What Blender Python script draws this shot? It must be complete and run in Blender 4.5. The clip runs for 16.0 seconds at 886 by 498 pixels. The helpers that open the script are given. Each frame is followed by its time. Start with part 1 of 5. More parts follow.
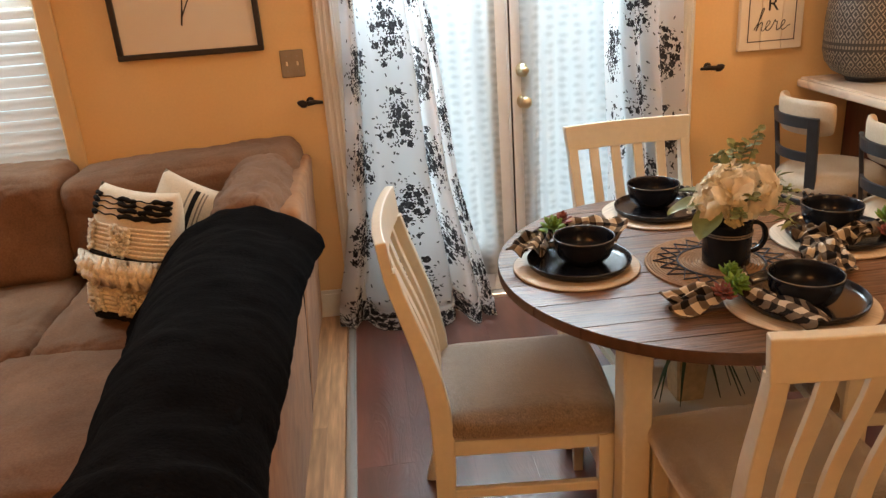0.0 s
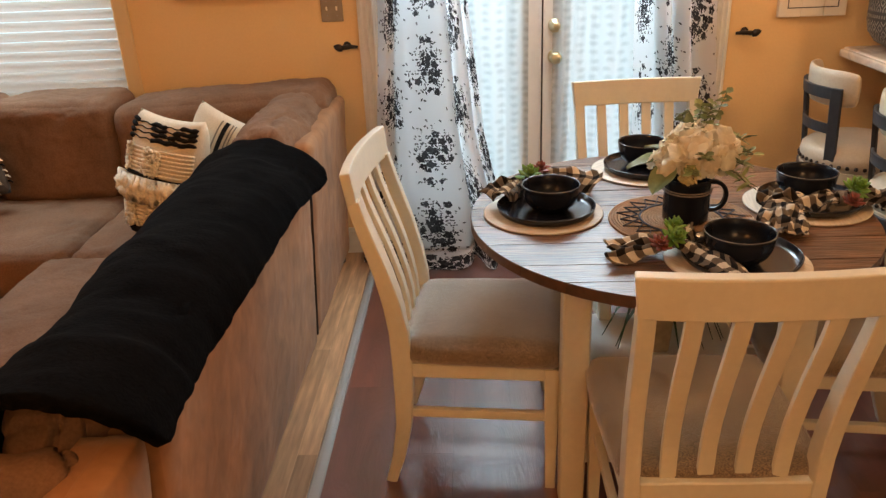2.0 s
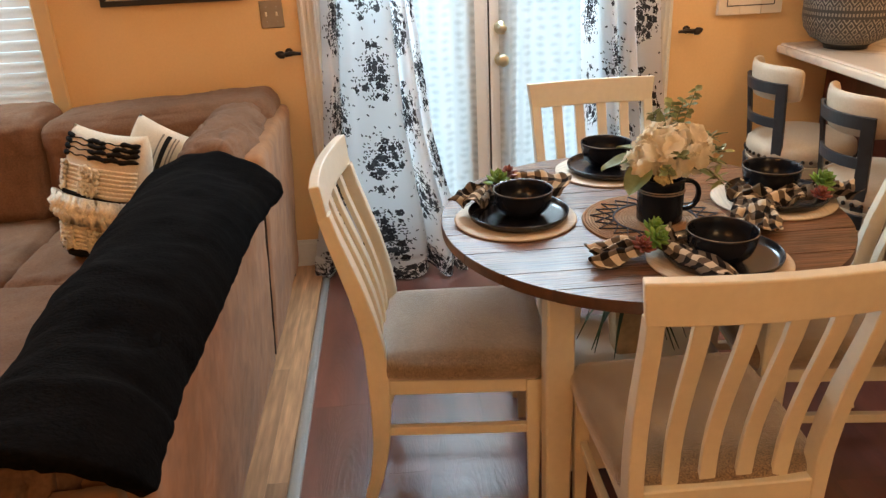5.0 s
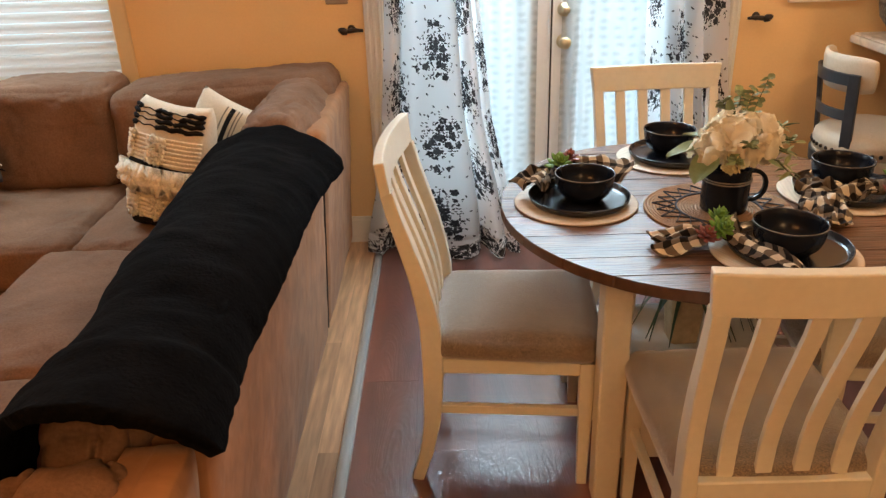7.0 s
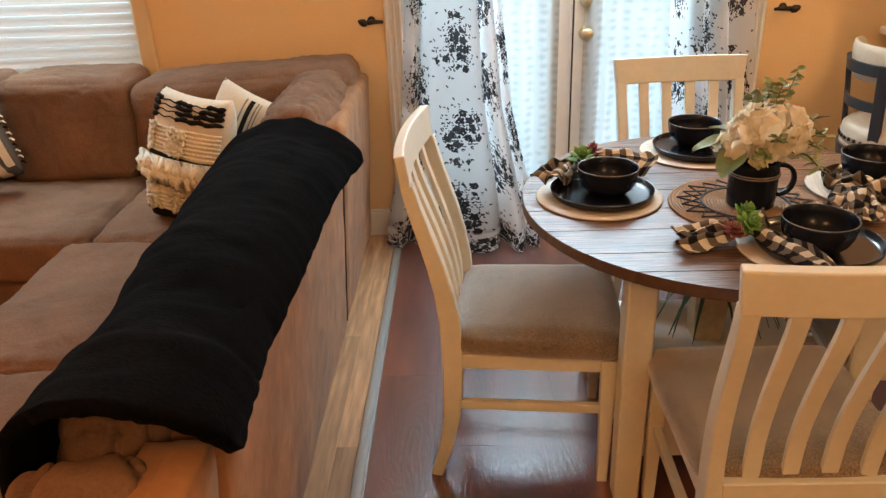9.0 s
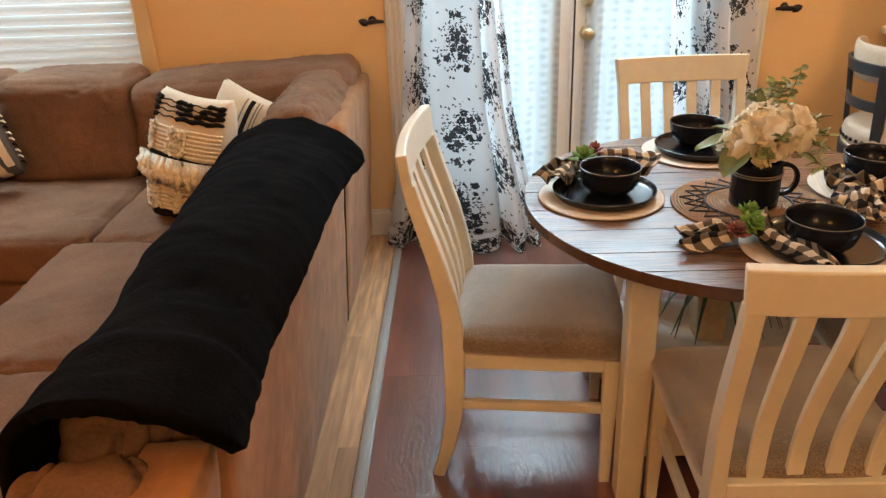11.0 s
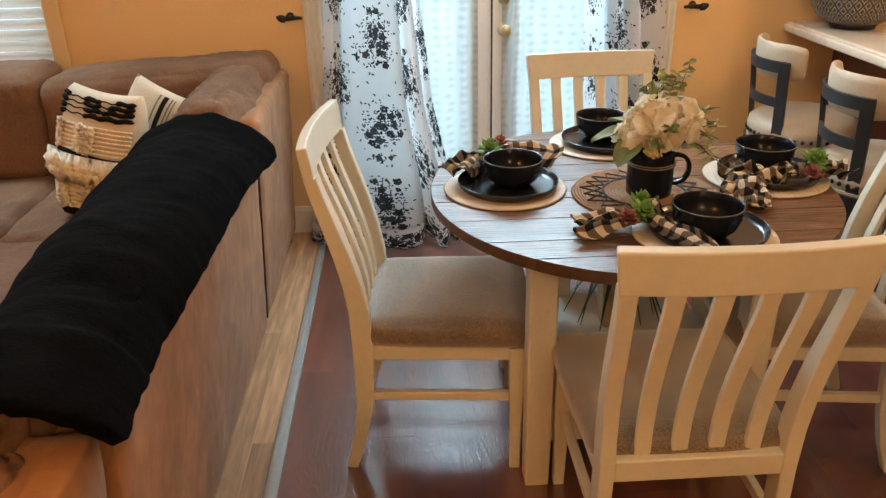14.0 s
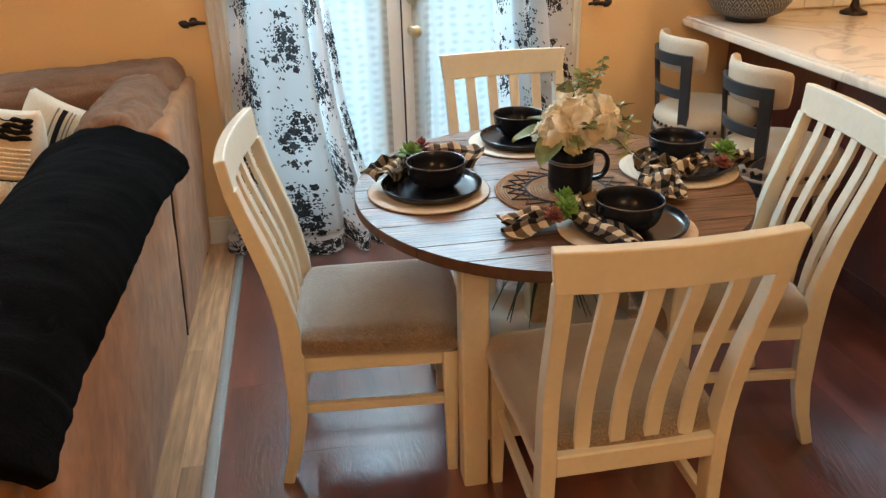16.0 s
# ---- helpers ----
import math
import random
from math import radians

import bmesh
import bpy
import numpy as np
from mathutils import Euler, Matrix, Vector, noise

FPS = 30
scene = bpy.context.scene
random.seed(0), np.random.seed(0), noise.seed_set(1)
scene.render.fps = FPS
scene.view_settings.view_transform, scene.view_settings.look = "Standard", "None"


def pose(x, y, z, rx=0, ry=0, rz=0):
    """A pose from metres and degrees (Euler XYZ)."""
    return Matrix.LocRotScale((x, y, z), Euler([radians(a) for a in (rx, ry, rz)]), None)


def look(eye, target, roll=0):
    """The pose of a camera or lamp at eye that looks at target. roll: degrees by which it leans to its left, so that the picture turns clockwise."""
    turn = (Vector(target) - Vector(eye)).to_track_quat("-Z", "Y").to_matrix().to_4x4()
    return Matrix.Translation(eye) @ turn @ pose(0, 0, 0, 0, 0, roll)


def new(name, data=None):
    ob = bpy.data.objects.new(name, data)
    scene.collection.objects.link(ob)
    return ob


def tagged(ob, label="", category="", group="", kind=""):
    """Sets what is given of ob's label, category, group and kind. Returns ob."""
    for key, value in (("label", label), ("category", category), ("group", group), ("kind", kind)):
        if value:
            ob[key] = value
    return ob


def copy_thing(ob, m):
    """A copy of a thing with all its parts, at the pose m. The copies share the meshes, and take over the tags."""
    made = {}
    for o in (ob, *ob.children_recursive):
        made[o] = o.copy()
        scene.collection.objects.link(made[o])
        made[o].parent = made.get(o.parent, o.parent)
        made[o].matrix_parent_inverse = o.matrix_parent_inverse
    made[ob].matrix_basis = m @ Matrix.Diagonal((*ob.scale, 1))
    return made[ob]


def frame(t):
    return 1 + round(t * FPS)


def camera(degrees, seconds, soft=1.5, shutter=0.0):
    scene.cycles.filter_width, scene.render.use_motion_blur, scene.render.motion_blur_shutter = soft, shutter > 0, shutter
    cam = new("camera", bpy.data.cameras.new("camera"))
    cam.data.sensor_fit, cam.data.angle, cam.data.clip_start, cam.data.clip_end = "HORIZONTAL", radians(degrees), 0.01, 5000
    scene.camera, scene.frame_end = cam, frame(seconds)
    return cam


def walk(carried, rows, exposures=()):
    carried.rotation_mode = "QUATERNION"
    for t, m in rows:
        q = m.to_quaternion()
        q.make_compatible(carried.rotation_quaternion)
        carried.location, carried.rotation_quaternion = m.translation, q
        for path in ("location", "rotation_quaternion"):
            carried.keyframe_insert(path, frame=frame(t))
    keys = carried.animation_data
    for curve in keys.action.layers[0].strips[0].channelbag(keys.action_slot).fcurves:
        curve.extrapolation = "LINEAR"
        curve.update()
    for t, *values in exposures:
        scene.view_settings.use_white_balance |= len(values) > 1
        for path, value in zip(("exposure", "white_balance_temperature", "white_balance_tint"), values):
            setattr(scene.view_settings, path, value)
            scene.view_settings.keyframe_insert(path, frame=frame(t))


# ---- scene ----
cam = camera(60.0, 16.0, soft=1.4)

PATH = [
    (0, (-0.658, -3.31, 1.537), (-0.502, -1.447, 0.827), -4.2),
    (0.5, (-0.598, -3.343, 1.539), (-0.456, -1.501, 0.772), -3.0),
    (1, (-0.457, -3.374, 1.523), (-0.414, -1.544, 0.717), -0.3),
    (1.5, (-0.388, -3.439, 1.518), (-0.5, -1.616, 0.704), -0.9),
    (2, (-0.346, -3.485, 1.526), (-0.432, -1.654, 0.726), -2.5),
    (2.5, (-0.342, -3.475, 1.52), (-0.341, -1.638, 0.73), -3.0),
    (3, (-0.373, -3.476, 1.531), (-0.359, -1.635, 0.75), -3.5),
    (3.5, (-0.403, -3.442, 1.526), (-0.344, -1.603, 0.744), -4.6),
    (6, (-0.495, -3.406, 1.516), (-0.4, -1.584, 0.695), -1.3),
    (6.5, (-0.503, -3.412, 1.516), (-0.472, -1.595, 0.682), -1.3),
    (7, (-0.503, -3.416, 1.518), (-0.519, -1.599, 0.681), -1.9),
    (7.5, (-0.516, -3.416, 1.517), (-0.561, -1.6, 0.68), -2.0),
    (8, (-0.514, -3.409, 1.515), (-0.576, -1.598, 0.668), -2.3),
    (8.5, (-0.51, -3.404, 1.516), (-0.572, -1.595, 0.666), -2.4),
    (9, (-0.511, -3.394, 1.513), (-0.573, -1.586, 0.66), -2.2),
    (11.5, (-0.518, -3.389, 1.508), (-0.578, -1.581, 0.657), -2.2),
    (12, (-0.514, -3.392, 1.507), (-0.561, -1.589, 0.642), -2.4),
    (12.5, (-0.494, -3.392, 1.505), (-0.492, -1.588, 0.642), -2.7),
    (13, (-0.477, -3.403, 1.506), (-0.436, -1.597, 0.648), -2.6),
    (13.5, (-0.437, -3.419, 1.506), (-0.384, -1.609, 0.659), -2.2),
    (14, (-0.412, -3.423, 1.498), (-0.335, -1.617, 0.642), -1.3),
    (14.5, (-0.415, -3.417, 1.5), (-0.333, -1.615, 0.637), -1.8),
    (15, (-0.423, -3.415, 1.506), (-0.299, -1.611, 0.65), -3.0),
    (15.5, (-0.437, -3.403, 1.506), (-0.209, -1.611, 0.648), -2.4),
    (16, (-0.444, -3.399, 1.508), (-0.146, -1.621, 0.643), -1.4),
]
walk(cam, [(t, look(eye, target, roll)) for t, eye, target, roll in PATH], [(0, 0.15, 7700, 22), (3.5, 0.27, 7200, 19), (7, 0.40, 6950, 17), (12.5, 0.44, 7000, 15), (14.5, 0.38, 6600, 10), (16, 0.37, 6400, 9)])

# ---- light ----
world = bpy.data.worlds.new("sky")
scene.world = world
world.use_nodes = True
wn = world.node_tree.nodes
sky = wn.new("ShaderNodeTexSky")
sky.sky_type, sky.sun_disc, sky.sun_elevation, sky.sun_rotation = "NISHITA", False, radians(50), radians(150)
wn["Background"].inputs["Strength"].default_value = 0.07
world.node_tree.links.new(sky.outputs["Color"], wn["Background"].inputs["Color"])


def lamp(name, kind, m, energy, color, size=0.3, size_y=None):
    data = bpy.data.lights.new(name, kind)
    data.energy, data.color = energy, color
    if kind == "AREA":
        data.size = size
        if size_y:
            data.shape, data.size_y = "RECTANGLE", size_y
    elif kind == "SUN":
        data.angle = radians(size)
    else:
        data.shadow_soft_size = size
    ob = new(name, data)
    ob.matrix_basis = m
    return ob


lamp("sun", "SUN", look((2, 6, 8), (0, 0, 0)), 0.6, (1.0, 0.95, 0.88), 10)
lamp("door_daylight", "AREA", look((-0.03, 0.35, 1.1), (-0.03, -2, 0.9)), 24, (0.50, 0.81, 1.0), 1.4, 2.0)
# added lamp inside the sheers, above view, boosting the door's cool light
lamp("door_daylight_boost", "AREA", look((-0.03, -0.012, 1.76), (-0.2, -2.2, 0.25)), 56, (0.56, 0.83, 1.0), 1.3, 0.5)
lamp("window_daylight", "AREA", look((-2.5, 0.35, 1.5), (-2.5, -2, 1.3)), 6, (0.58, 0.86, 1.0), 1.1, 1.2)
# added lamp in front of the blind, out of view, to brighten the sofa
lamp("window_daylight_boost", "AREA", look((-2.52, -0.02, 1.86), (-2.0, -2.0, 0.3)), 27, (0.60, 0.86, 1.0), 1.1, 0.4)
lamp("dining_lamp_light", "POINT", pose(0.3, -1.0, 2.25), 12, (1.0, 0.78, 0.56), 0.14)
lamp("kitchen_lamp_light", "POINT", pose(2.4, -1.8, 2.2), 36, (1.0, 0.63, 0.32), 0.14)
lamp("hall_lamp_light", "POINT", pose(0.25, -4.5, 2.1), 31, (1.0, 0.66, 0.33), 0.2)
lamp("living_lamp_light", "POINT", pose(-1.8, -3.7, 2.3), 35, (1.0, 0.46, 0.15), 0.14)


# ---- materials ----
def material(name, color, rough=0.6, metal=0.0, grain=0.0, scale=40.0, vary=0.0, vscale=3.0, bump=0.0, stretch=(1, 1, 1),
             spec=0.5, rnd=0.0, sheen=0.0, coat=0.0, coat_rough=0.25, coat_ior=1.5, crease=0.0, twist=0.0, rings=0.0):
    """Principled paint with fine grain, broad stains, bump and variation from piece to piece."""
    m = bpy.data.materials.new(name)
    m.use_nodes = True
    n, l = m.node_tree.nodes, m.node_tree.links
    p = n["Principled BSDF"]
    p.inputs["Roughness"].default_value, p.inputs["Metallic"].default_value = rough, metal
    p.inputs["Specular IOR Level"].default_value = spec
    p.inputs["Sheen Weight"].default_value, p.inputs["Coat Weight"].default_value = sheen, coat
    p.inputs["Coat Roughness"].default_value, p.inputs["Coat IOR"].default_value = coat_rough, coat_ior
    co = n.new("ShaderNodeTexCoord")
    mp = n.new("ShaderNodeMapping")
    mp.inputs["Scale"].default_value = stretch
    l.new(co.outputs["Object"], mp.inputs["Vector"])
    info = n.new("ShaderNodeObjectInfo")
    shift = n.new("ShaderNodeVectorMath")
    shift.operation = "ADD"
    l.new(mp.outputs["Vector"], shift.inputs[0])
    if rnd:
        mul = n.new("ShaderNodeMath")
        mul.operation = "MULTIPLY"
        mul.inputs[1].default_value = 37.0
        l.new(info.outputs["Random"], mul.inputs[0])
        l.new(mul.outputs[0], shift.inputs[1])
    fine, broad = n.new("ShaderNodeTexNoise"), n.new("ShaderNodeTexNoise")
    fine.inputs["Scale"].default_value, broad.inputs["Scale"].default_value = scale, vscale
    fine.inputs["Distortion"].default_value = twist
    fine.inputs["Detail"].default_value, broad.inputs["Detail"].default_value = 4, 3
    for t in (fine, broad):
        l.new(shift.outputs[0], t.inputs["Vector"])
    hsv = n.new("ShaderNodeHueSaturation")
    hsv.inputs["Color"].default_value = (*color, 1)
    total = None
    for src, amount in ((fine.outputs["Fac"], grain), (broad.outputs["Fac"], vary), (info.outputs["Random"], rnd)):
        if not amount:
            continue
        mr = n.new("ShaderNodeMapRange")
        lo, hi = (0.0, 1.0) if amount is rnd and src is info.outputs["Random"] else (0.3, 0.7)
        mr.inputs["From Min"].default_value, mr.inputs["From Max"].default_value = lo, hi
        mr.inputs["To Min"].default_value, mr.inputs["To Max"].default_value = 1 - amount, 1 + amount
        l.new(src, mr.inputs["Value"])
        if total is None:
            total = mr.outputs[0]
        else:
            mm = n.new("ShaderNodeMath")
            mm.operation = "MULTIPLY"
            l.new(total, mm.inputs[0])
            l.new(mr.outputs[0], mm.inputs[1])
            total = mm.outputs[0]
    if total is not None:
        l.new(total, hsv.inputs["Value"])
    l.new(hsv.outputs["Color"], p.inputs["Base Color"])
    if bump:
        b = n.new("ShaderNodeBump")
        b.inputs["Strength"].default_value, b.inputs["Distance"].default_value = bump, 0.004
        if rings:
            # contour lines of the noise: cathedral wood grain
            ring, wave = n.new("ShaderNodeMath"), n.new("ShaderNodeMath")
            ring.operation, wave.operation = "MULTIPLY", "SINE"
            ring.inputs[1].default_value = rings
            l.new(fine.outputs["Fac"], ring.inputs[0])
            l.new(ring.outputs[0], wave.inputs[0])
            l.new(wave.outputs[0], b.inputs["Height"])
        else:
            l.new(fine.outputs["Fac"], b.inputs["Height"])
        l.new(b.outputs["Normal"], p.inputs["Normal"])
        if coat:
            l.new(b.outputs["Normal"], p.inputs["Coat Normal"])
        if crease:
            folds = n.new("ShaderNodeTexNoise")
            folds.inputs["Scale"].default_value, folds.inputs["Detail"].default_value, folds.inputs["Distortion"].default_value = 7.0, 2.0, 0.5
            l.new(co.outputs["Object"], folds.inputs["Vector"])
            b2 = n.new("ShaderNodeBump")
            b2.inputs["Strength"].default_value, b2.inputs["Distance"].default_value = crease, 0.03
            l.new(folds.outputs["Fac"], b2.inputs["Height"])
            l.new(b2.outputs["Normal"], b.inputs["Normal"])
    return m


PAINT_WALL = material("wall_paint", (0.80, 0.535, 0.265), 0.55, grain=0.02, scale=90, vary=0.03, vscale=1.2, bump=0.12)
PAINT_TRIM = material("trim_paint", (0.78, 0.76, 0.70), 0.35, vary=0.03, grain=0.02, bump=0.03)
# white paint made cooler and brighter, with daylight glow mixed into its colour
PAINT_DOOR_DAYLIT = material("door_paint_daylit", (0.82, 0.84, 0.84), 0.35, vary=0.03, grain=0.02, bump=0.03)
PAINT_CASING = material("window_casing_paint", (0.70, 0.50, 0.27), 0.45, vary=0.03)
PAINT_CEIL = material("ceiling_paint", (0.8, 0.77, 0.7), 0.8, vary=0.03, bump=0.1)
PAINT_CHAIR = material("chair_paint", (0.66, 0.63, 0.52), 0.38, grain=0.03, scale=60, vary=0.05, vscale=5, bump=0.05)
FLOOR_WOOD = material("cherry_plank", (0.135, 0.040, 0.028), 0.36, grain=0.22, scale=2.2, vary=0.3, vscale=2.0, bump=0.045, twist=0.8, rings=90.0, stretch=(5, 0.9, 1), rnd=0.06, coat=1.0, spec=0.8, coat_rough=0.13, coat_ior=1.78)
FLOOR_GAP = material("floor_joint", (0.02, 0.008, 0.006), 0.6, vary=0.1)
PALE_WOOD = material("pale_plank", (0.45, 0.265, 0.145), 0.45, grain=0.2, scale=8, vary=0.18, vscale=2, bump=0.1, stretch=(9, 0.8, 1), rnd=0.22)
METAL = material("brushed_strip", (0.86, 0.84, 0.80), 0.24, metal=0.6, grain=0.03, scale=30, stretch=(1, 20, 1))
TABLE_WOOD = material("table_plank", (0.125, 0.062, 0.034), 0.34, grain=0.6, scale=11, vary=0.25, vscale=2.5, bump=0.45, stretch=(1.0, 13, 1.5), rnd=0.10, coat=0.15, spec=0.38)
# darker than the planks: the rim's shade is put into this colour
TABLE_EDGE_SHADED = material("table_edge_shaded", (0.095, 0.05, 0.03), 0.4, grain=0.25, scale=40, vary=0.15, vscale=6, bump=0.2)
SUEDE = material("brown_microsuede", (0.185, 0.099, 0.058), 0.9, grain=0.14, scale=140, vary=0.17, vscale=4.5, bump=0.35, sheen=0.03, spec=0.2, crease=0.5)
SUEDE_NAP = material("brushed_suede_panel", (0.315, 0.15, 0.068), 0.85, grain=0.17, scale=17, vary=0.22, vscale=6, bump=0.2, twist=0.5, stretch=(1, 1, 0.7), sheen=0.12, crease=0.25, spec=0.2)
SEAM = material("dark_seam", (0.045, 0.028, 0.02), 0.9, vary=0.1)
LINEN = material("seat_linen", (0.188, 0.136, 0.090), 0.9, grain=0.75, scale=250, vary=0.14, vscale=7, bump=0.6, stretch=(1, 2.4, 1), spec=0.3, sheen=1.0)
BLACK_FLEECE = material("black_fleece", (0.0028, 0.0026, 0.0028), 1.0, grain=0.4, scale=120, vary=0.35, vscale=12, bump=0.7, spec=0.03, sheen=0.004)
STONEWARE = material("black_stoneware", (0.009, 0.011, 0.017), 0.2, vary=0.1, vscale=8, spec=0.22)
RIM_HIGHLIGHT = material("rim_highlight", (0.16, 0.15, 0.14), 0.2, vary=0.3, vscale=30)
STONE_MATT = material("matt_black_plate", (0.010, 0.012, 0.019), 0.2, vary=0.15, vscale=8)
CHARGER = material("pale_wood_charger", (0.54, 0.455, 0.35), 0.55, grain=0.15, scale=12, vary=0.08, bump=0.15, stretch=(1, 12, 1))
IVORY = material("ivory_yarn", (0.84, 0.77, 0.63), 0.95, grain=0.15, scale=150, vary=0.1, vscale=20, bump=0.8, spec=0.1)
CREAM = material("cream_canvas", (0.66, 0.57, 0.44), 0.9, grain=0.12, scale=260, vary=0.06, bump=0.4, spec=0.1)
BLACK_YARN = material("black_yarn", (0.012, 0.011, 0.011), 0.95, grain=0.3, scale=150, bump=0.8, spec=0.1)
BLACK = material("black_satin", (0.015, 0.013, 0.013), 0.4, vary=0.1)
DARK_IRON = material("dark_iron", (0.03, 0.022, 0.018), 0.4, metal=0.6, vary=0.2, bump=0.2)
BRASS = material("brass", (0.64, 0.55, 0.36), 0.3, metal=0.9, vary=0.1)
PEWTER = material("pewter_plate", (0.30, 0.25, 0.20), 0.45, metal=0.4, vary=0.12, vscale=20)
LEATHER = material("cream_leather", (0.51, 0.42, 0.31), 0.5, grain=0.05, scale=120, vary=0.08, bump=0.2)
STOOL_FRAME = material("charcoal_stool_frame", (0.024, 0.027, 0.032), 0.45, grain=0.15, vary=0.2, bump=0.1)
CABINET = material("cherry_cabinet", (0.085, 0.018, 0.013), 0.3, grain=0.25, scale=8, vary=0.2, bump=0.05, stretch=(9, 9, 0.8), coat=0.2)
LEAF = material("green_leaf", (0.22, 0.27, 0.13), 0.5, grain=0.15, vary=0.3, vscale=20, rnd=0.2)
LEAF_PALE = material("pale_leaf", (0.14, 0.19, 0.085), 0.55, grain=0.1, vary=0.25, vscale=20, rnd=0.2)
LEAF_DARK = material("dark_blade", (0.03, 0.06, 0.02), 0.5, vary=0.3, rnd=0.2)
SUCCULENT = material("succulent_green", (0.12, 0.255, 0.035), 0.6, vary=0.25, vscale=40)
SUCC_RED = material("succulent_red", (0.20, 0.05, 0.035), 0.5, vary=0.3, vscale=40)
BUD = material("pale_bud", (0.55, 0.47, 0.25), 0.7, vary=0.2, vscale=60, rnd=0.15)
PETAL = bpy.data.materials.new("ivory_petal")
PETAL.use_nodes = True
STEM = material("stem", (0.10, 0.13, 0.04), 0.6, vary=0.2)
PAPER = material("white_paper", (0.78, 0.70, 0.58), 0.7, vary=0.03)
TILE = material("white_tile", (0.75, 0.71, 0.63), 0.2, vary=0.06, rnd=0.06)
POT = material("blond_pot", (0.52, 0.38, 0.22), 0.6, grain=0.15, vary=0.12)
MAT_STRAW = material("woven_straw", (0.31, 0.19, 0.11), 0.85, grain=0.2, scale=160, vary=0.12, bump=0.6)
MAT_NAVY = material("slate_cord", (0.055, 0.065, 0.085), 0.85, grain=0.2, scale=160, bump=0.5)
ROPE = material("grey_twine", (0.20, 0.17, 0.14), 0.9, grain=0.3, scale=200, bump=0.6)


def mixed(name, build):
    m = bpy.data.materials.new(name)
    m.use_nodes = True
    build(m.node_tree.nodes, m.node_tree.links, m.node_tree.nodes["Principled BSDF"])
    return m


def node(n, kind, **values):
    q = n.new(kind)
    for k, v in values.items():
        q.inputs[k].default_value = v
    return q


def math2(n, l, op, a, b=None, c=None):
    q = n.new("ShaderNodeMath")
    q.operation = op
    for i, v in enumerate((a, b, c)):
        if v is None:
            continue
        if isinstance(v, (int, float)):
            q.inputs[i].default_value = v
        else:
            l.new(v, q.inputs[i])
    return q.outputs[0]


def cloth_light(n, l, p, color_socket, through_amount, clear=0.0):
    """Thin cloth: diffuse, light coming through and, for sheers, open weave."""
    d, t = n.new("ShaderNodeBsdfDiffuse"), n.new("ShaderNodeBsdfTranslucent")
    l.new(color_socket, d.inputs["Color"])
    l.new(color_socket, t.inputs["Color"])
    mx = n.new("ShaderNodeMixShader")
    mx.inputs[0].default_value = through_amount
    l.new(d.outputs[0], mx.inputs[1])
    l.new(t.outputs[0], mx.inputs[2])
    out = mx.outputs[0]
    if clear:
        tr, m2 = n.new("ShaderNodeBsdfTransparent"), n.new("ShaderNodeMixShader")
        m2.inputs[0].default_value = clear
        l.new(out, m2.inputs[1])
        l.new(tr.outputs[0], m2.inputs[2])
        out = m2.outputs[0]
    l.new(out, n["Material Output"].inputs["Surface"])
    n.remove(p)


